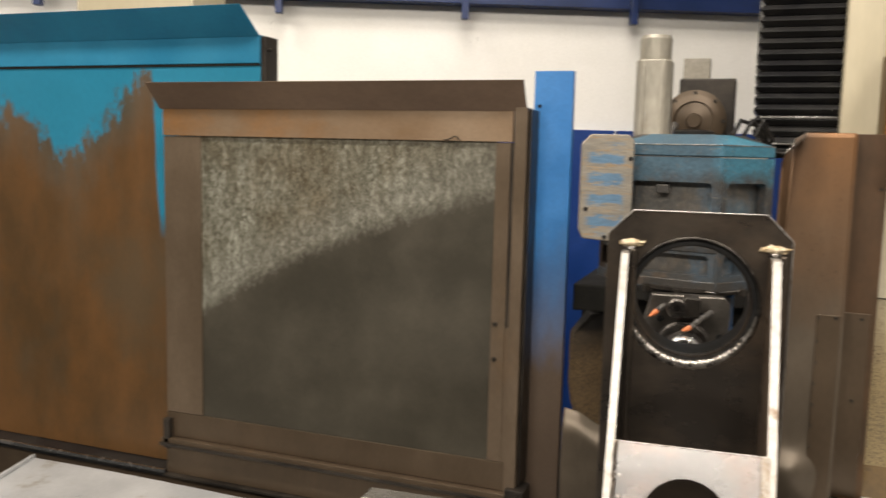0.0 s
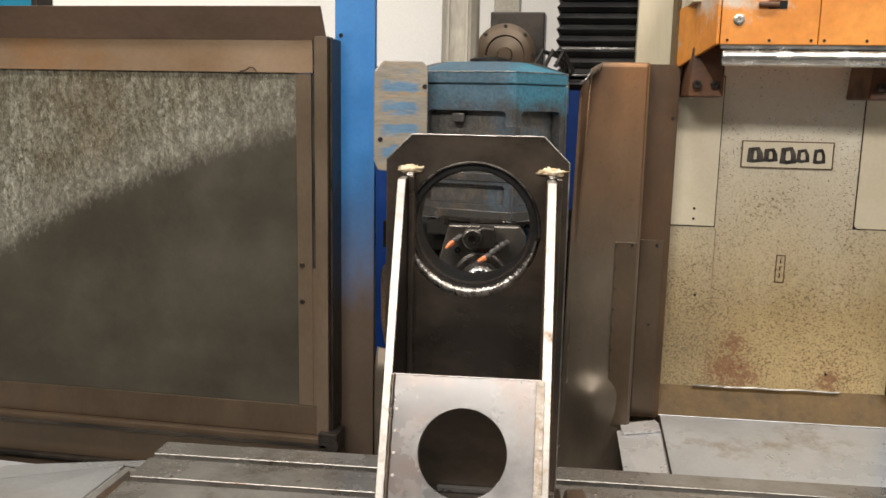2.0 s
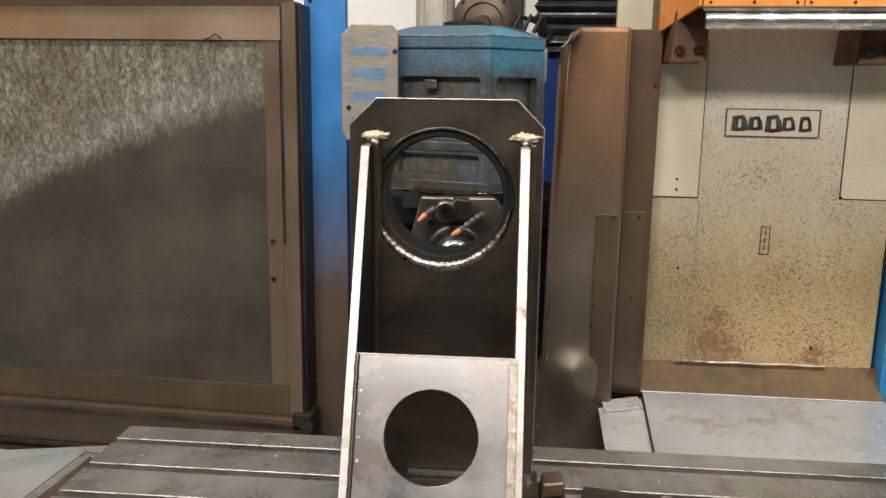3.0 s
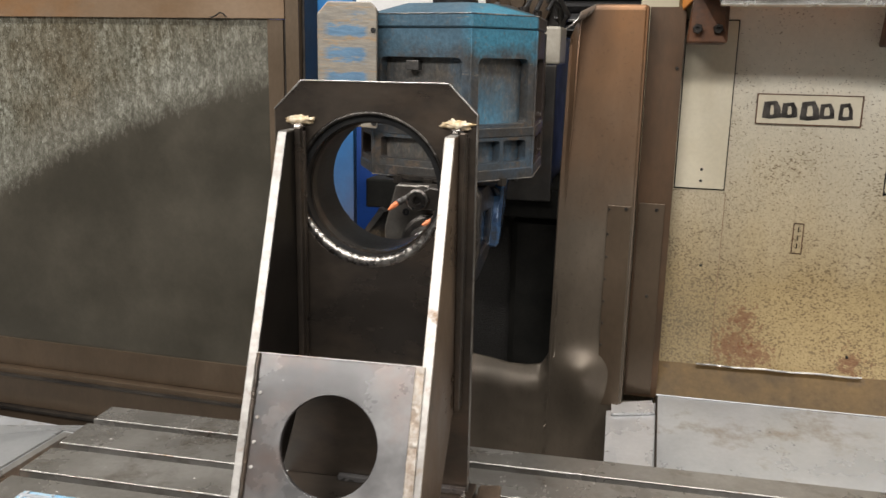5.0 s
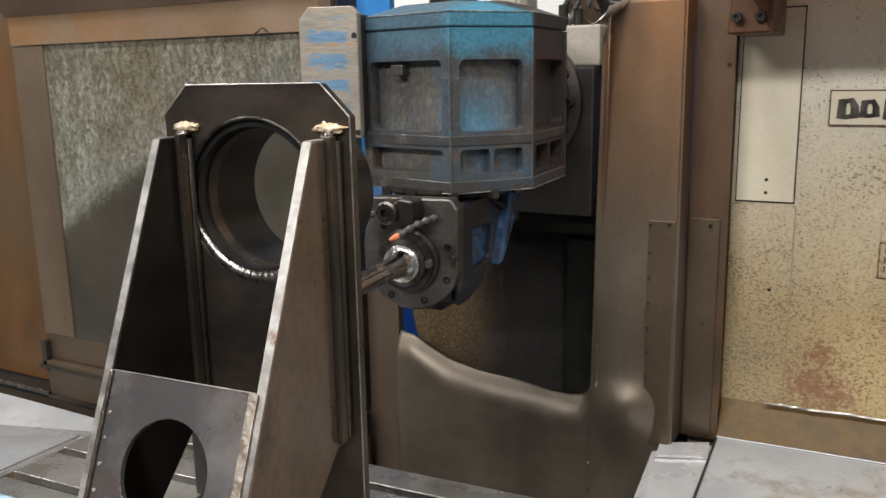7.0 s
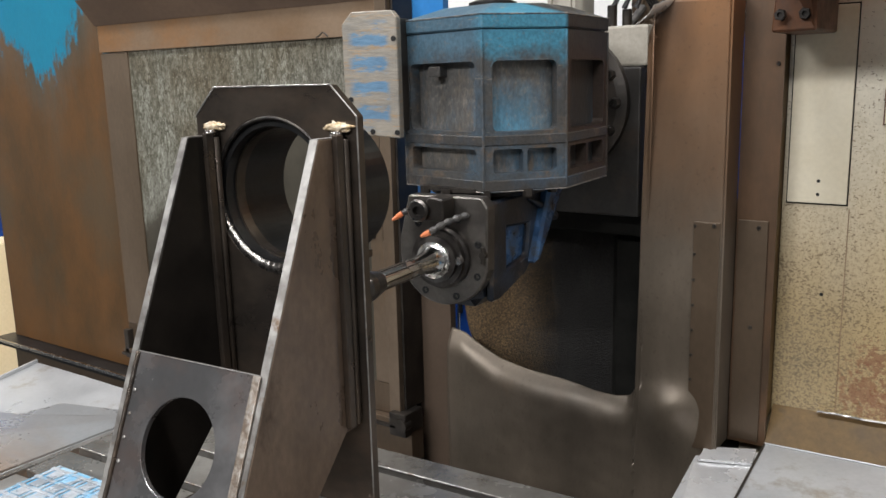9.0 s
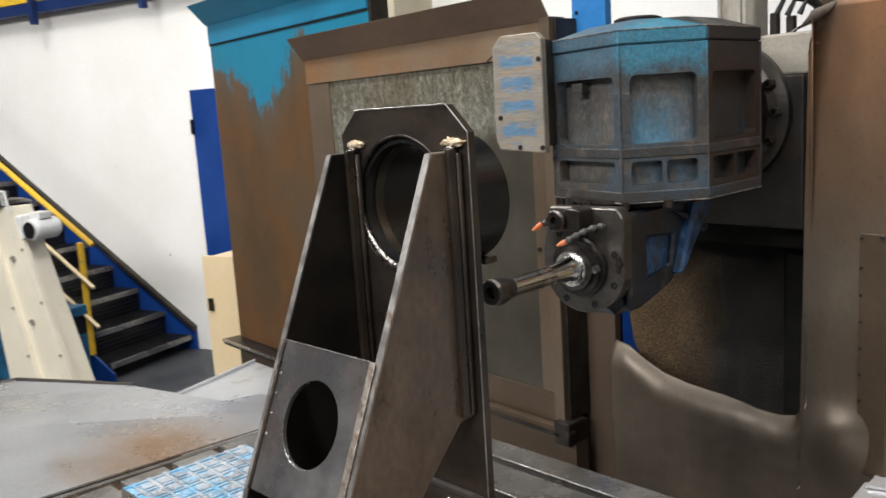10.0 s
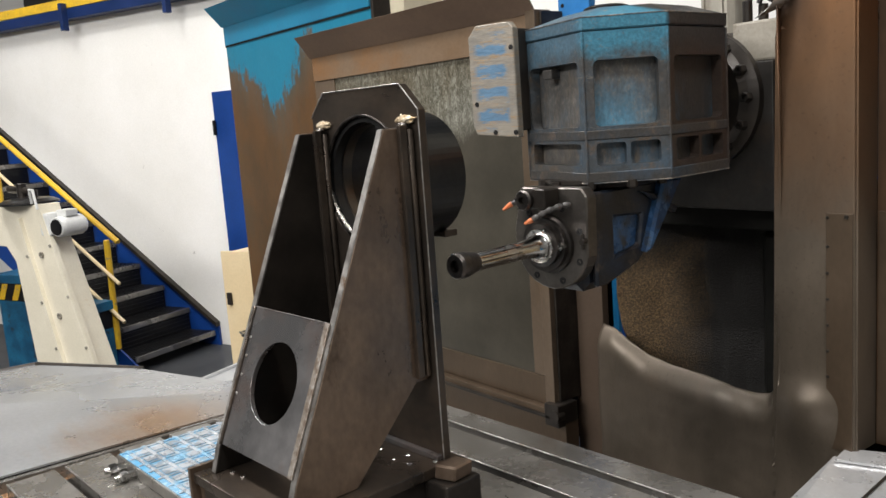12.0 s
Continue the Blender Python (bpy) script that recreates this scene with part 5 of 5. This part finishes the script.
apron = thing("guard_apron", (-1.1, 2.4, 0.3), "brown oily sheet apron under the sliding guard", "machine guard")
part("panel", box(-1.79, -0.44, 2.364, 2.42, 0.462, 0.56, 0.002), "brown_sheet", apron)
part("bottom_lip", box(-1.79, -0.44, 2.345, 2.42, 0.45, 0.461, 0.0015), "dark_iron", apron, "dark folded lip")
chute = thing("chip_chute", (-1.4, 2.0, 0.4), "pale zinc sheet chip chute below the guards", "chip chute")
part("sheet", rough_sheet(lambda u, v: Vector((-2.36 + u * (1.95 + 0.05 * v), 2.3 - 0.62 * v, 0.45 - 0.1 * v + 0.004 * math.sin(7 * u))), 24, 4, 0.004), "galv", chute)
part("edge_fold", prism([(-2.365, 2.3, 0.452), (-2.352, 2.3, 0.452), (-2.352, 1.68, 0.352), (-2.365, 1.68, 0.352)], (0, 0, 0.012)), "galv", chute)
grey = thing("grey_switchbox", (-2.6, 3.25, 1.9), "pale grey steel switch cabinet behind the guards", "switch cabinet")
part("box", box(-2.95, -2.28, 3.2, 3.45, 1.8, 2.38, 0.006), "cream_plain", grey)

# ---- way cover beside the table ----
tr = thing("way_cover", (-1.3, 1.2, 0.75), "dull grey sheet metal way cover, folded and dusty", "machine cover")
part("inner_sheet", prism([(-0.755, 0.5, 0.78), (-0.755, 1.7, 0.776), (-1.05, 1.55, 0.772), (-1.35, 0.95, 0.79), (-1.2, 0.5, 0.79)], (0, 0, -0.005)), "cover_sheet", tr)
part("outer_sheet", prism([(-1.052, 1.552, 0.771), (-1.51, 1.45, 0.745), (-1.94, 1.2, 0.735), (-2.02, 0.5, 0.735), (-1.202, 0.5, 0.789), (-1.352, 0.952, 0.789)], (0, 0, -0.005)), "cover_sheet", tr)
part("far_lip", prism([(-1.51, 1.452, 0.742), (-1.94, 1.203, 0.732), (-2.02, 0.5, 0.732), (-2.026, 0.5, 0.742), (-1.946, 1.208, 0.742), (-1.514, 1.458, 0.75)], (-0.003, 0.004, 0)), "dark_iron", tr)
part("far_flap", prism([(-0.7545, 1.701, 0.776), (-0.69, 1.701, 0.776), (-0.7, 1.74, 0.776), (-1.02, 1.65, 0.773), (-1.049, 1.552, 0.772)], (0, 0, -0.004)), "cover_sheet", tr)
part("end_rim", box(-0.7545, -0.736, 0.6, 1.7, 0.735, 0.771, 0.002), "table", tr, "grey folded lip along the table end")
part("corner_rim", box(-0.735, -0.69, 1.684, 1.7, 0.735, 0.771, 0.002), "table", tr)
part("skirt", box(-1.85, -0.75, 0.6, 1.36, 0.0, 0.715, 0.01), "dark_iron", tr)
swarf = whole("swarf_heap", rough_sheet(lambda u, v: Vector((-0.735 + 0.05 * u, 0.7 + 0.98 * v, 0.742 + 0.01 * noise.noise(Vector((u * 5, v * 26, 0))))), 8, 90, 0.01), "swarf", "brown matted swarf lying in the gap beside the table", "swarf", kind="stuff")

# ---- column side ----
post = thing("guard_post", (-0.42, 2.47, 0), "blue painted flat steel post, oil-browned below", "post")
part("post", box(-0.481, -0.361, 2.463, 2.49, 0.4, 1.906, 0.002), "blue_paint", post)
part("post_hole", lathe((-0.463, 2.4625, 1.80), (0, -1, 0), [(-0.002, 0.006), (0.0006, 0.006), (0.0006, 0.003)], 12), "black", post)
strip = thing("blue_strip", (-0.99, 3.21, 0.0), "narrow bright blue post standing behind the guards", "post")
part("strip", box(-1.03, -0.945, 3.2, 3.22, 0.0, 1.2, 0.002), "bright_blue", strip)

TORN = [(-0.36, 0.872), (-0.338, 0.868), (-0.3, 0.862), (-0.25, 0.835), (-0.18, 0.805), (-0.1, 0.792), (0.0, 0.785), (0.06, 0.778), (0.1, 0.77), (0.16, 0.768), (0.2, 0.776), (0.225, 0.82), (0.25, 0.9), (0.3, 0.9), (0.4, 0.9)]


def torn(x):
    for (a, za), (b, zb) in zip(TORN, TORN[1:]):
        if x <= b:
            f = (x - a) / (b - a)
            return za + (zb - za) * f
    return TORN[-1][1]


TALL_TOP = 1.73


def shield_sheet(u, v):
    """One dented sheet: torn low under the head, full height beside it."""
    if u < 0.6:
        x = -0.345 + 0.567 * u / 0.6
    elif u < 0.64:
        x = 0.222 + 0.012 * (u - 0.6) / 0.04
    else:
        x = 0.234 + 0.182 * (u - 0.64) / 0.36
    step = min(1.0, max(0.0, (x - 0.222) / 0.012))
    top = torn(min(x, 0.222)) * (1 - step) + TALL_TOP * step
    z = 0.4 + (top - 0.4) * v
    lip = max(0.0, 1 - (top - z) / 0.07) * (1 - step)
    low = min(1.0, max(0.0, (0.95 - z) / 0.3)) * min(1.0, max(0.0, (0.32 - x) / 0.12))
    dents = 0.003 * noise.noise(Vector((x * 9, z * 7, 3))) + 0.0009 * noise.noise(Vector((x * 28, z * 24, 5)))
    y = 2.42 - 0.012 * math.sin((x + 0.345) * 5) * low + dents * low * 1.6 + 0.03 * lip * lip
    d = math.exp(-((x - 0.302) / 0.058) ** 2 - ((z - 0.778) / (0.05 if z > 0.778 else 0.11)) ** 2)
    cut = max(0.0, (v - 0.94) / 0.06) * max(0.0, 0.294 - x) / 0.06 * step
    return Vector((x + 0.03 * cut, y - 0.05 * cut * cut - 0.031 * d, z - 0.02 * cut))


rp = thing("ram_shield", (0.37, 2.42, 0.6), "brown oil-stained sheet metal shield, torn and curled at its edges", "machine guard")
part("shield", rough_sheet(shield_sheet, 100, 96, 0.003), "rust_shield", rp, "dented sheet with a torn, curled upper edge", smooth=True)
part("curl", rough_sheet(lambda u, v: Vector((0.262 + 0.03 * u - 0.03 * v * v, 2.37 + 0.05 * u - 0.03 * v, 1.71 + 0.02 * u - 0.04 * v)), 6, 8, 0.002), "table", rp, "bare curled corner")
part("shield_fold", box(0.414, 0.421, 2.42, 2.505, 0.69, 1.728, 0.001), "rust_shield", rp)
part("shield_return", box(0.422, 0.51, 2.504, 2.51, 0.69, 1.73, 0.001), "return_sheet", rp)
part("overlay_strip", box(0.353, 0.413, 2.412, 2.4165, 0.69, 1.235, 0.001), "brown_sheet", rp)
part("overlay_strip", box(0.428, 0.494, 2.498, 2.502, 0.7, 1.232, 0.001), "brown_sheet", rp)
for z in (1.225, 1.16, 1.1, 1.04, 0.98, 0.92, 0.86, 0.8):
    bolt((0.357, 2.412, z), (0, -1, 0), 0.0035, 0.003, rp, hexed=False, name="rivet")
for x, y, z in ((0.4, 2.412, 1.228), (0.474, 2.498, 1.216), (0.465, 2.498, 0.98), (0.497, 2.504, 1.58)):
    bolt((x, y, z), (0, -1, 0), 0.005, 0.004, rp)
part("foot_flap", prism([(0.395, 2.42, 0.69), (0.5, 2.47, 0.69), (0.51, 2.4, 0.685), (0.4, 2.36, 0.685)], (0, 0, 0.006)), "bare_zinc", rp)

inside = thing("column_base", (0.0, 2.8, 0.4), "casting behind the shield, its deep shade put into the colour, caked with swarf", "machine base")


def caked(u, v):
    z = 0.55 + 0.62 * v
    low = min(1.0, max(0.0, (0.96 - z) / 0.14))
    left = -0.352 + 0.03 * low * low + 0.05 * max(0.0, (z - 1.1) / 0.07)
    x = left + (0.11 - left) * u
    return Vector((x, 2.52 + 0.16 * min(1.0, 2.2 * u) ** 0.8 + 0.015 * noise.noise(Vector((u * 7, v * 7, 1))), z))


# the crust's colour fades to black where the head shades it
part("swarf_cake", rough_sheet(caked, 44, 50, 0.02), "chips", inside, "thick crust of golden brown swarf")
# near-black faces: the shade below the head is in their colour
part("casting", prism([(0.07, 2.6, 0.5), (0.3, 2.56, 0.5), (0.5, 2.7, 0.5), (0.5, 3.0, 0.5), (0.07, 3.0, 0.5)], (0, 0, 0.66), 0.02), "soot_shade", inside)
part("back_wall", box(-0.37, 0.5, 2.8, 2.85, 0.2, 1.23, 0.004), "soot_shade", inside)
part("rear_panel", box(-0.66, -0.457, 2.6, 2.62, 0.4, 1.16, 0.003), "soot_shade", inside)
part("slide_face", box(-0.35, 0.235, 2.53, 3.0, 1.165, 1.249, 0.006), "soot_shade", inside)

col = thing("machine_column", (0.8, 2.8, 0), "cream painted machine column, oil-spotted and rusty below", "machine column")
part("front_sheet", box(0.503, 1.16, 2.573, 3.3, 0.3, 1.95, 0.004), "cream_machine", col)
part("upper_column", box(0.503, 1.3, 2.58, 3.3, 1.952, 3.6, 0.004), "cream_plain", col)
part("edge_post", box(0.392, 0.501, 2.64, 3.2, 0.6, 3.6, 0.006), "cream_plain", col)
part("corner_strip", box(0.49, 0.502, 2.513, 2.64, 0.75, 1.95, 0.002), "ledge", col)
# black backing strips that draw a shadow line round the cover plates
part("shadow_gap", box(0.5125, 0.6425, 2.5705, 2.5727, 1.2665, 1.703, 0), "soot_shade", col)
part("shadow_gap", box(1.0225, 1.1575, 2.5705, 2.5727, 1.2765, 1.703, 0), "soot_shade", col)
cpl = part("cover_plate", box(0.515, 0.64, 2.567, 2.572, 1.27, 1.7, 0.0015), "white_plate", col)
for z in (1.645, 1.32, 1.29):
    part("screw_hole", lathe((0.58, 2.567, z), (0, -1, 0), [(-0.001, 0.004), (0.0005, 0.004), (0.0005, 0.002)], 10), "black", cpl)
part("cover_plate", prism([(1.025, 2.567, 1.287), (1.033, 2.567, 1.279), (1.155, 2.567, 1.279), (1.155, 2.567, 1.7), (1.025, 2.567, 1.7)], (0, 0.005, 0), 0.0015), "white_plate", col)
nm = part("name_plate", box(0.703, 0.948, 2.566, 2.572, 1.447, 1.52, 0.001), "white_plate", col)
part("plate_frame", joined(box(0.701, 0.951, 2.5645, 2.5725, 1.5195, 1.522, 0), box(0.701, 0.951, 2.5645, 2.5725, 1.445, 1.4475, 0), box(0.701, 0.7035, 2.5645, 2.5725, 1.4475, 1.5195, 0), box(0.9485, 0.951, 2.5645, 2.5725, 1.4475, 1.5195, 0)), "bracket_rust", nm)
for k, (w, h) in enumerate(((0.046, 0.046), (0.04, 0.04), (0.046, 0.05), (0.036, 0.04), (0.034, 0.044))):
    x, z = 0.716 + 0.045 * k, 1.482
    rim = [(x, z - h * 0.45), (x + w * 0.4, z - h * 0.5), (x + w, z - h * 0.42), (x + w * 0.94, z + h * 0.1), (x + w * 0.7, z + h * 0.5), (x + w * 0.06, z + h * 0.42)]
    cx, cz = x + w * 0.5, z - h * 0.02
    part("mark", prism([(px, 2.5655, pz) for px, pz in rim], (0, -0.0015, 0), 0, [[(cx + (px - cx) * (0.2 + 0.06 * k), 2.5655, cz + (pz - cz) * 0.55) for px, pz in rim]]), "tool_dark", nm)
sl2 = part("slot_frame", joined(box(0.822, 0.824, 2.57, 2.574, 1.11, 1.192, 0), box(0.846, 0.848, 2.57, 2.574, 1.11, 1.192, 0), box(0.824, 0.846, 2.57, 2.574, 1.11, 1.112, 0), box(0.824, 0.846, 2.57, 2.574, 1.19, 1.192, 0)), "bracket_rust", col)
for z in (1.125, 1.145, 1.168):
    part("slot_dash", box(0.834, 0.836, 2.5705, 2.574, z, z + 0.013, 0), "soot_shade", col)
for x, z in ((0.6, 1.06), (0.99, 0.84)):
    bolt((x, 2.573, z), (0, -1, 0), 0.004, 0.003, col, "black", hexed=False)
part("drip_bar", rough_sheet(lambda u, v: Vector((0.61 + 0.42 * u, 2.566 - 0.008 * v, 0.781 + 0.0095 * u + 0.004 * v + 0.0012 * math.sin(19 * u) + 0.0015 * noise.noise(Vector((u * 30, v, 0))))), 40, 2, 0.004), "table", col, "shiny ragged drip bar")
part("ledge", prism([(0.508, 2.572, 0.775), (1.17, 2.572, 0.79), (1.18, 2.5, 0.715), (0.51, 2.5, 0.70)], (0, 0.004, -0.006)), "ledge", col)
part("seam", box(0.645, 0.647, 2.5722, 2.574, 0.78, 1.26, 0), "tan_sheet", col)
tray = thing("chip_tray", (0.85, 2.2, 0.65), "scuffed bare zinc chip tray at the column's foot", "chip tray")
part("pan", rough_sheet(lambda u, v: Vector((0.512 + 0.67 * u + 0.25 * u * v, 2.5 - 0.85 * v, 0.7 - 0.10 * v + 0.012 * u + 0.003 * math.sin(9 * u) * math.sin(5 * v))), 24, 24, 0.004), "galv", tray)
part("side_flap", prism([(0.385, 2.385, 0.685), (0.51, 2.47, 0.69), (0.53, 1.65, 0.61), (0.43, 1.65, 0.59)], (0, 0, -0.004)), "bare_zinc", tray)
part("fold_line", rod((0.512, 2.49, 0.701), (0.53, 1.66, 0.612), 0.003, 8), "dark_iron", tray)
part("back_bead", rod((0.51, 2.5, 0.702), (1.18, 2.5, 0.715), 0.0016, 8), "galv", tray)

bel = thing("bellows", (0.27, 2.8, 1.7), "black folded rubber way bellows", "bellows")
for k in range(46):
    z = 1.66 + 0.033 * k
    prof = [(0.165, 2.71), (0.39, 2.71), (0.39, 2.95), (0.165, 2.95)]
    g2 = 0.014
    bm = bmesh.new()
    r0 = [bm.verts.new((x, y, z)) for x, y in prof]
    r1 = [bm.verts.new((x + (g2 if x > 0.3 else -g2), y + (g2 if y > 2.8 else -g2), z + 0.0155)) for x, y in prof]
    r2 = [bm.verts.new((x, y, z + 0.031)) for x, y in prof]
    for p, q in ((r0, r1), (r1, r2)):
        for i in range(4):
            bm.faces.new((p[i], p[(i + 1) % 4], q[(i + 1) % 4], q[i]))
    bm.faces.new(r0), bm.faces.new(r2)
    part("fold", bm, "black", bel)
for z in (1.7, 1.78):
    part("clamp_strip", box(0.17, 0.388, 2.688, 2.694, z, z + 0.006, 0.001), "steel", bel, "thin bright clamping strip")

oh = thing("orange_housing", (0.9, 2.25, 1.8), "worn orange steel axis housing across the cream column", "machine housing")
part("front_cover", box(0.567, 0.79, 2.2, 2.21, 1.765, 1.9, 0.002), "orange", oh)
part("front_cover", box(0.792, 1.5, 2.2, 2.21, 1.765, 1.9, 0.002), "orange", oh)
part("body", box(0.567, 1.5, 2.212, 2.5, 1.77, 1.92, 0.004), "orange", oh)
part("end_plate", prism([(0.565, 2.2, 1.765), (0.565, 2.2, 1.90), (0.505, 2.52, 1.88), (0.505, 2.52, 1.72)], (-0.008, -0.001, 0), 0.002), "orange", oh)
part("guide_bar", joined(lathe((0.575, 2.225, 1.737), (1, 0, 0), [(0, 0.02), (0.003, 0.022), (0.95, 0.022)], 28)), "steel", oh, "bright steel guide bar")
part("bar_strip", box(0.57, 1.5, 2.207, 2.24, 1.755, 1.766, 0.001), "steel", oh)
for x in (0.514, 0.965):
    mb = part("mount", prism([(x, 2.36, 1.64), (x + 0.09, 2.34, 1.64), (x + 0.09, 2.34, 1.72), (x + 0.075, 2.3, 1.77), (x + 0.01, 2.36, 1.77)], (0, 0.2, 0), 0.004), "bracket_rust", oh, "rusty mounting bracket")
    for dx in (0.022, 0.068):
        bolt((x + dx, 2.345, 1.672), (0, -1, 0), 0.012, 0.014, mb)
part("top_plate", box(0.51, 0.57, 2.33, 2.5, 1.88, 1.98, 0.003), "white_plate", oh)
for x in (0.525, 0.555):
    bolt((x, 2.33, 1.95), (0, -1, 0), 0.01, 0.01, oh)
part("top_rail", box(0.56, 1.5, 2.215, 2.3, 1.922, 1.975, 0.002), "table", oh)
part("chain_channel", box(0.605, 1.5, 2.2, 2.214, 1.915, 1.94, 0.001), "black", oh)
for k in range(48):
    x = 0.615 + 0.0185 * k
    part("chain_link", lathe((x, 2.199, 1.928), (0, -1, 0), [(0, 0.0065), (0.004, 0.0065), (0.004, 0.003)], 10), "table", oh)
for x in (0.583, 0.68, 0.775, 0.805, 0.9, 1.0):
    for z in (1.775, 1.893):
        bolt((x, 2.2, z), (0, -1, 0), 0.0035, 0.002, oh, "black", name="screw", hexed=False)
part("socket_screw", lathe((0.607, 2.2, 1.823), (0, -1, 0), [(0, 0.013), (0.004, 0.013), (0.005, 0.009), (0.005, 0.005), (0.002, 0.004)], 20), "steel", oh)
part("window", box(0.672, 0.715, 2.1985, 2.2, 1.848, 1.868, 0), "black", oh)
part("plunger", rod((0.65, 2.194, 1.858), (0.695, 2.194, 1.858), 0.007, 12), "bracket_rust", oh)

rb = thing("blue_cabinet", (1.4, 2.6, 0), "bright blue painted steel cabinet beside the column", "cabinet")
part("body", box(1.17, 1.9, 2.52, 3.1, 0.0, 1.1, 0.006), "bright_blue", rb)
part("top_edge", box(1.16, 1.9, 2.51, 3.1, 1.102, 1.135, 0.004), "dark_iron", rb)
pump = thing("dark_fittings", (1.35, 2.8, 1.13), "dark pump fittings on top of the blue cabinet", "pump")
part("block", box(1.17, 1.5, 2.72, 2.95, 1.136, 1.45, 0.01), "soot_shade", pump)
part("pipe", rod((1.17, 2.68, 1.22), (1.7, 2.68, 1.22), 0.025), "table", pump)
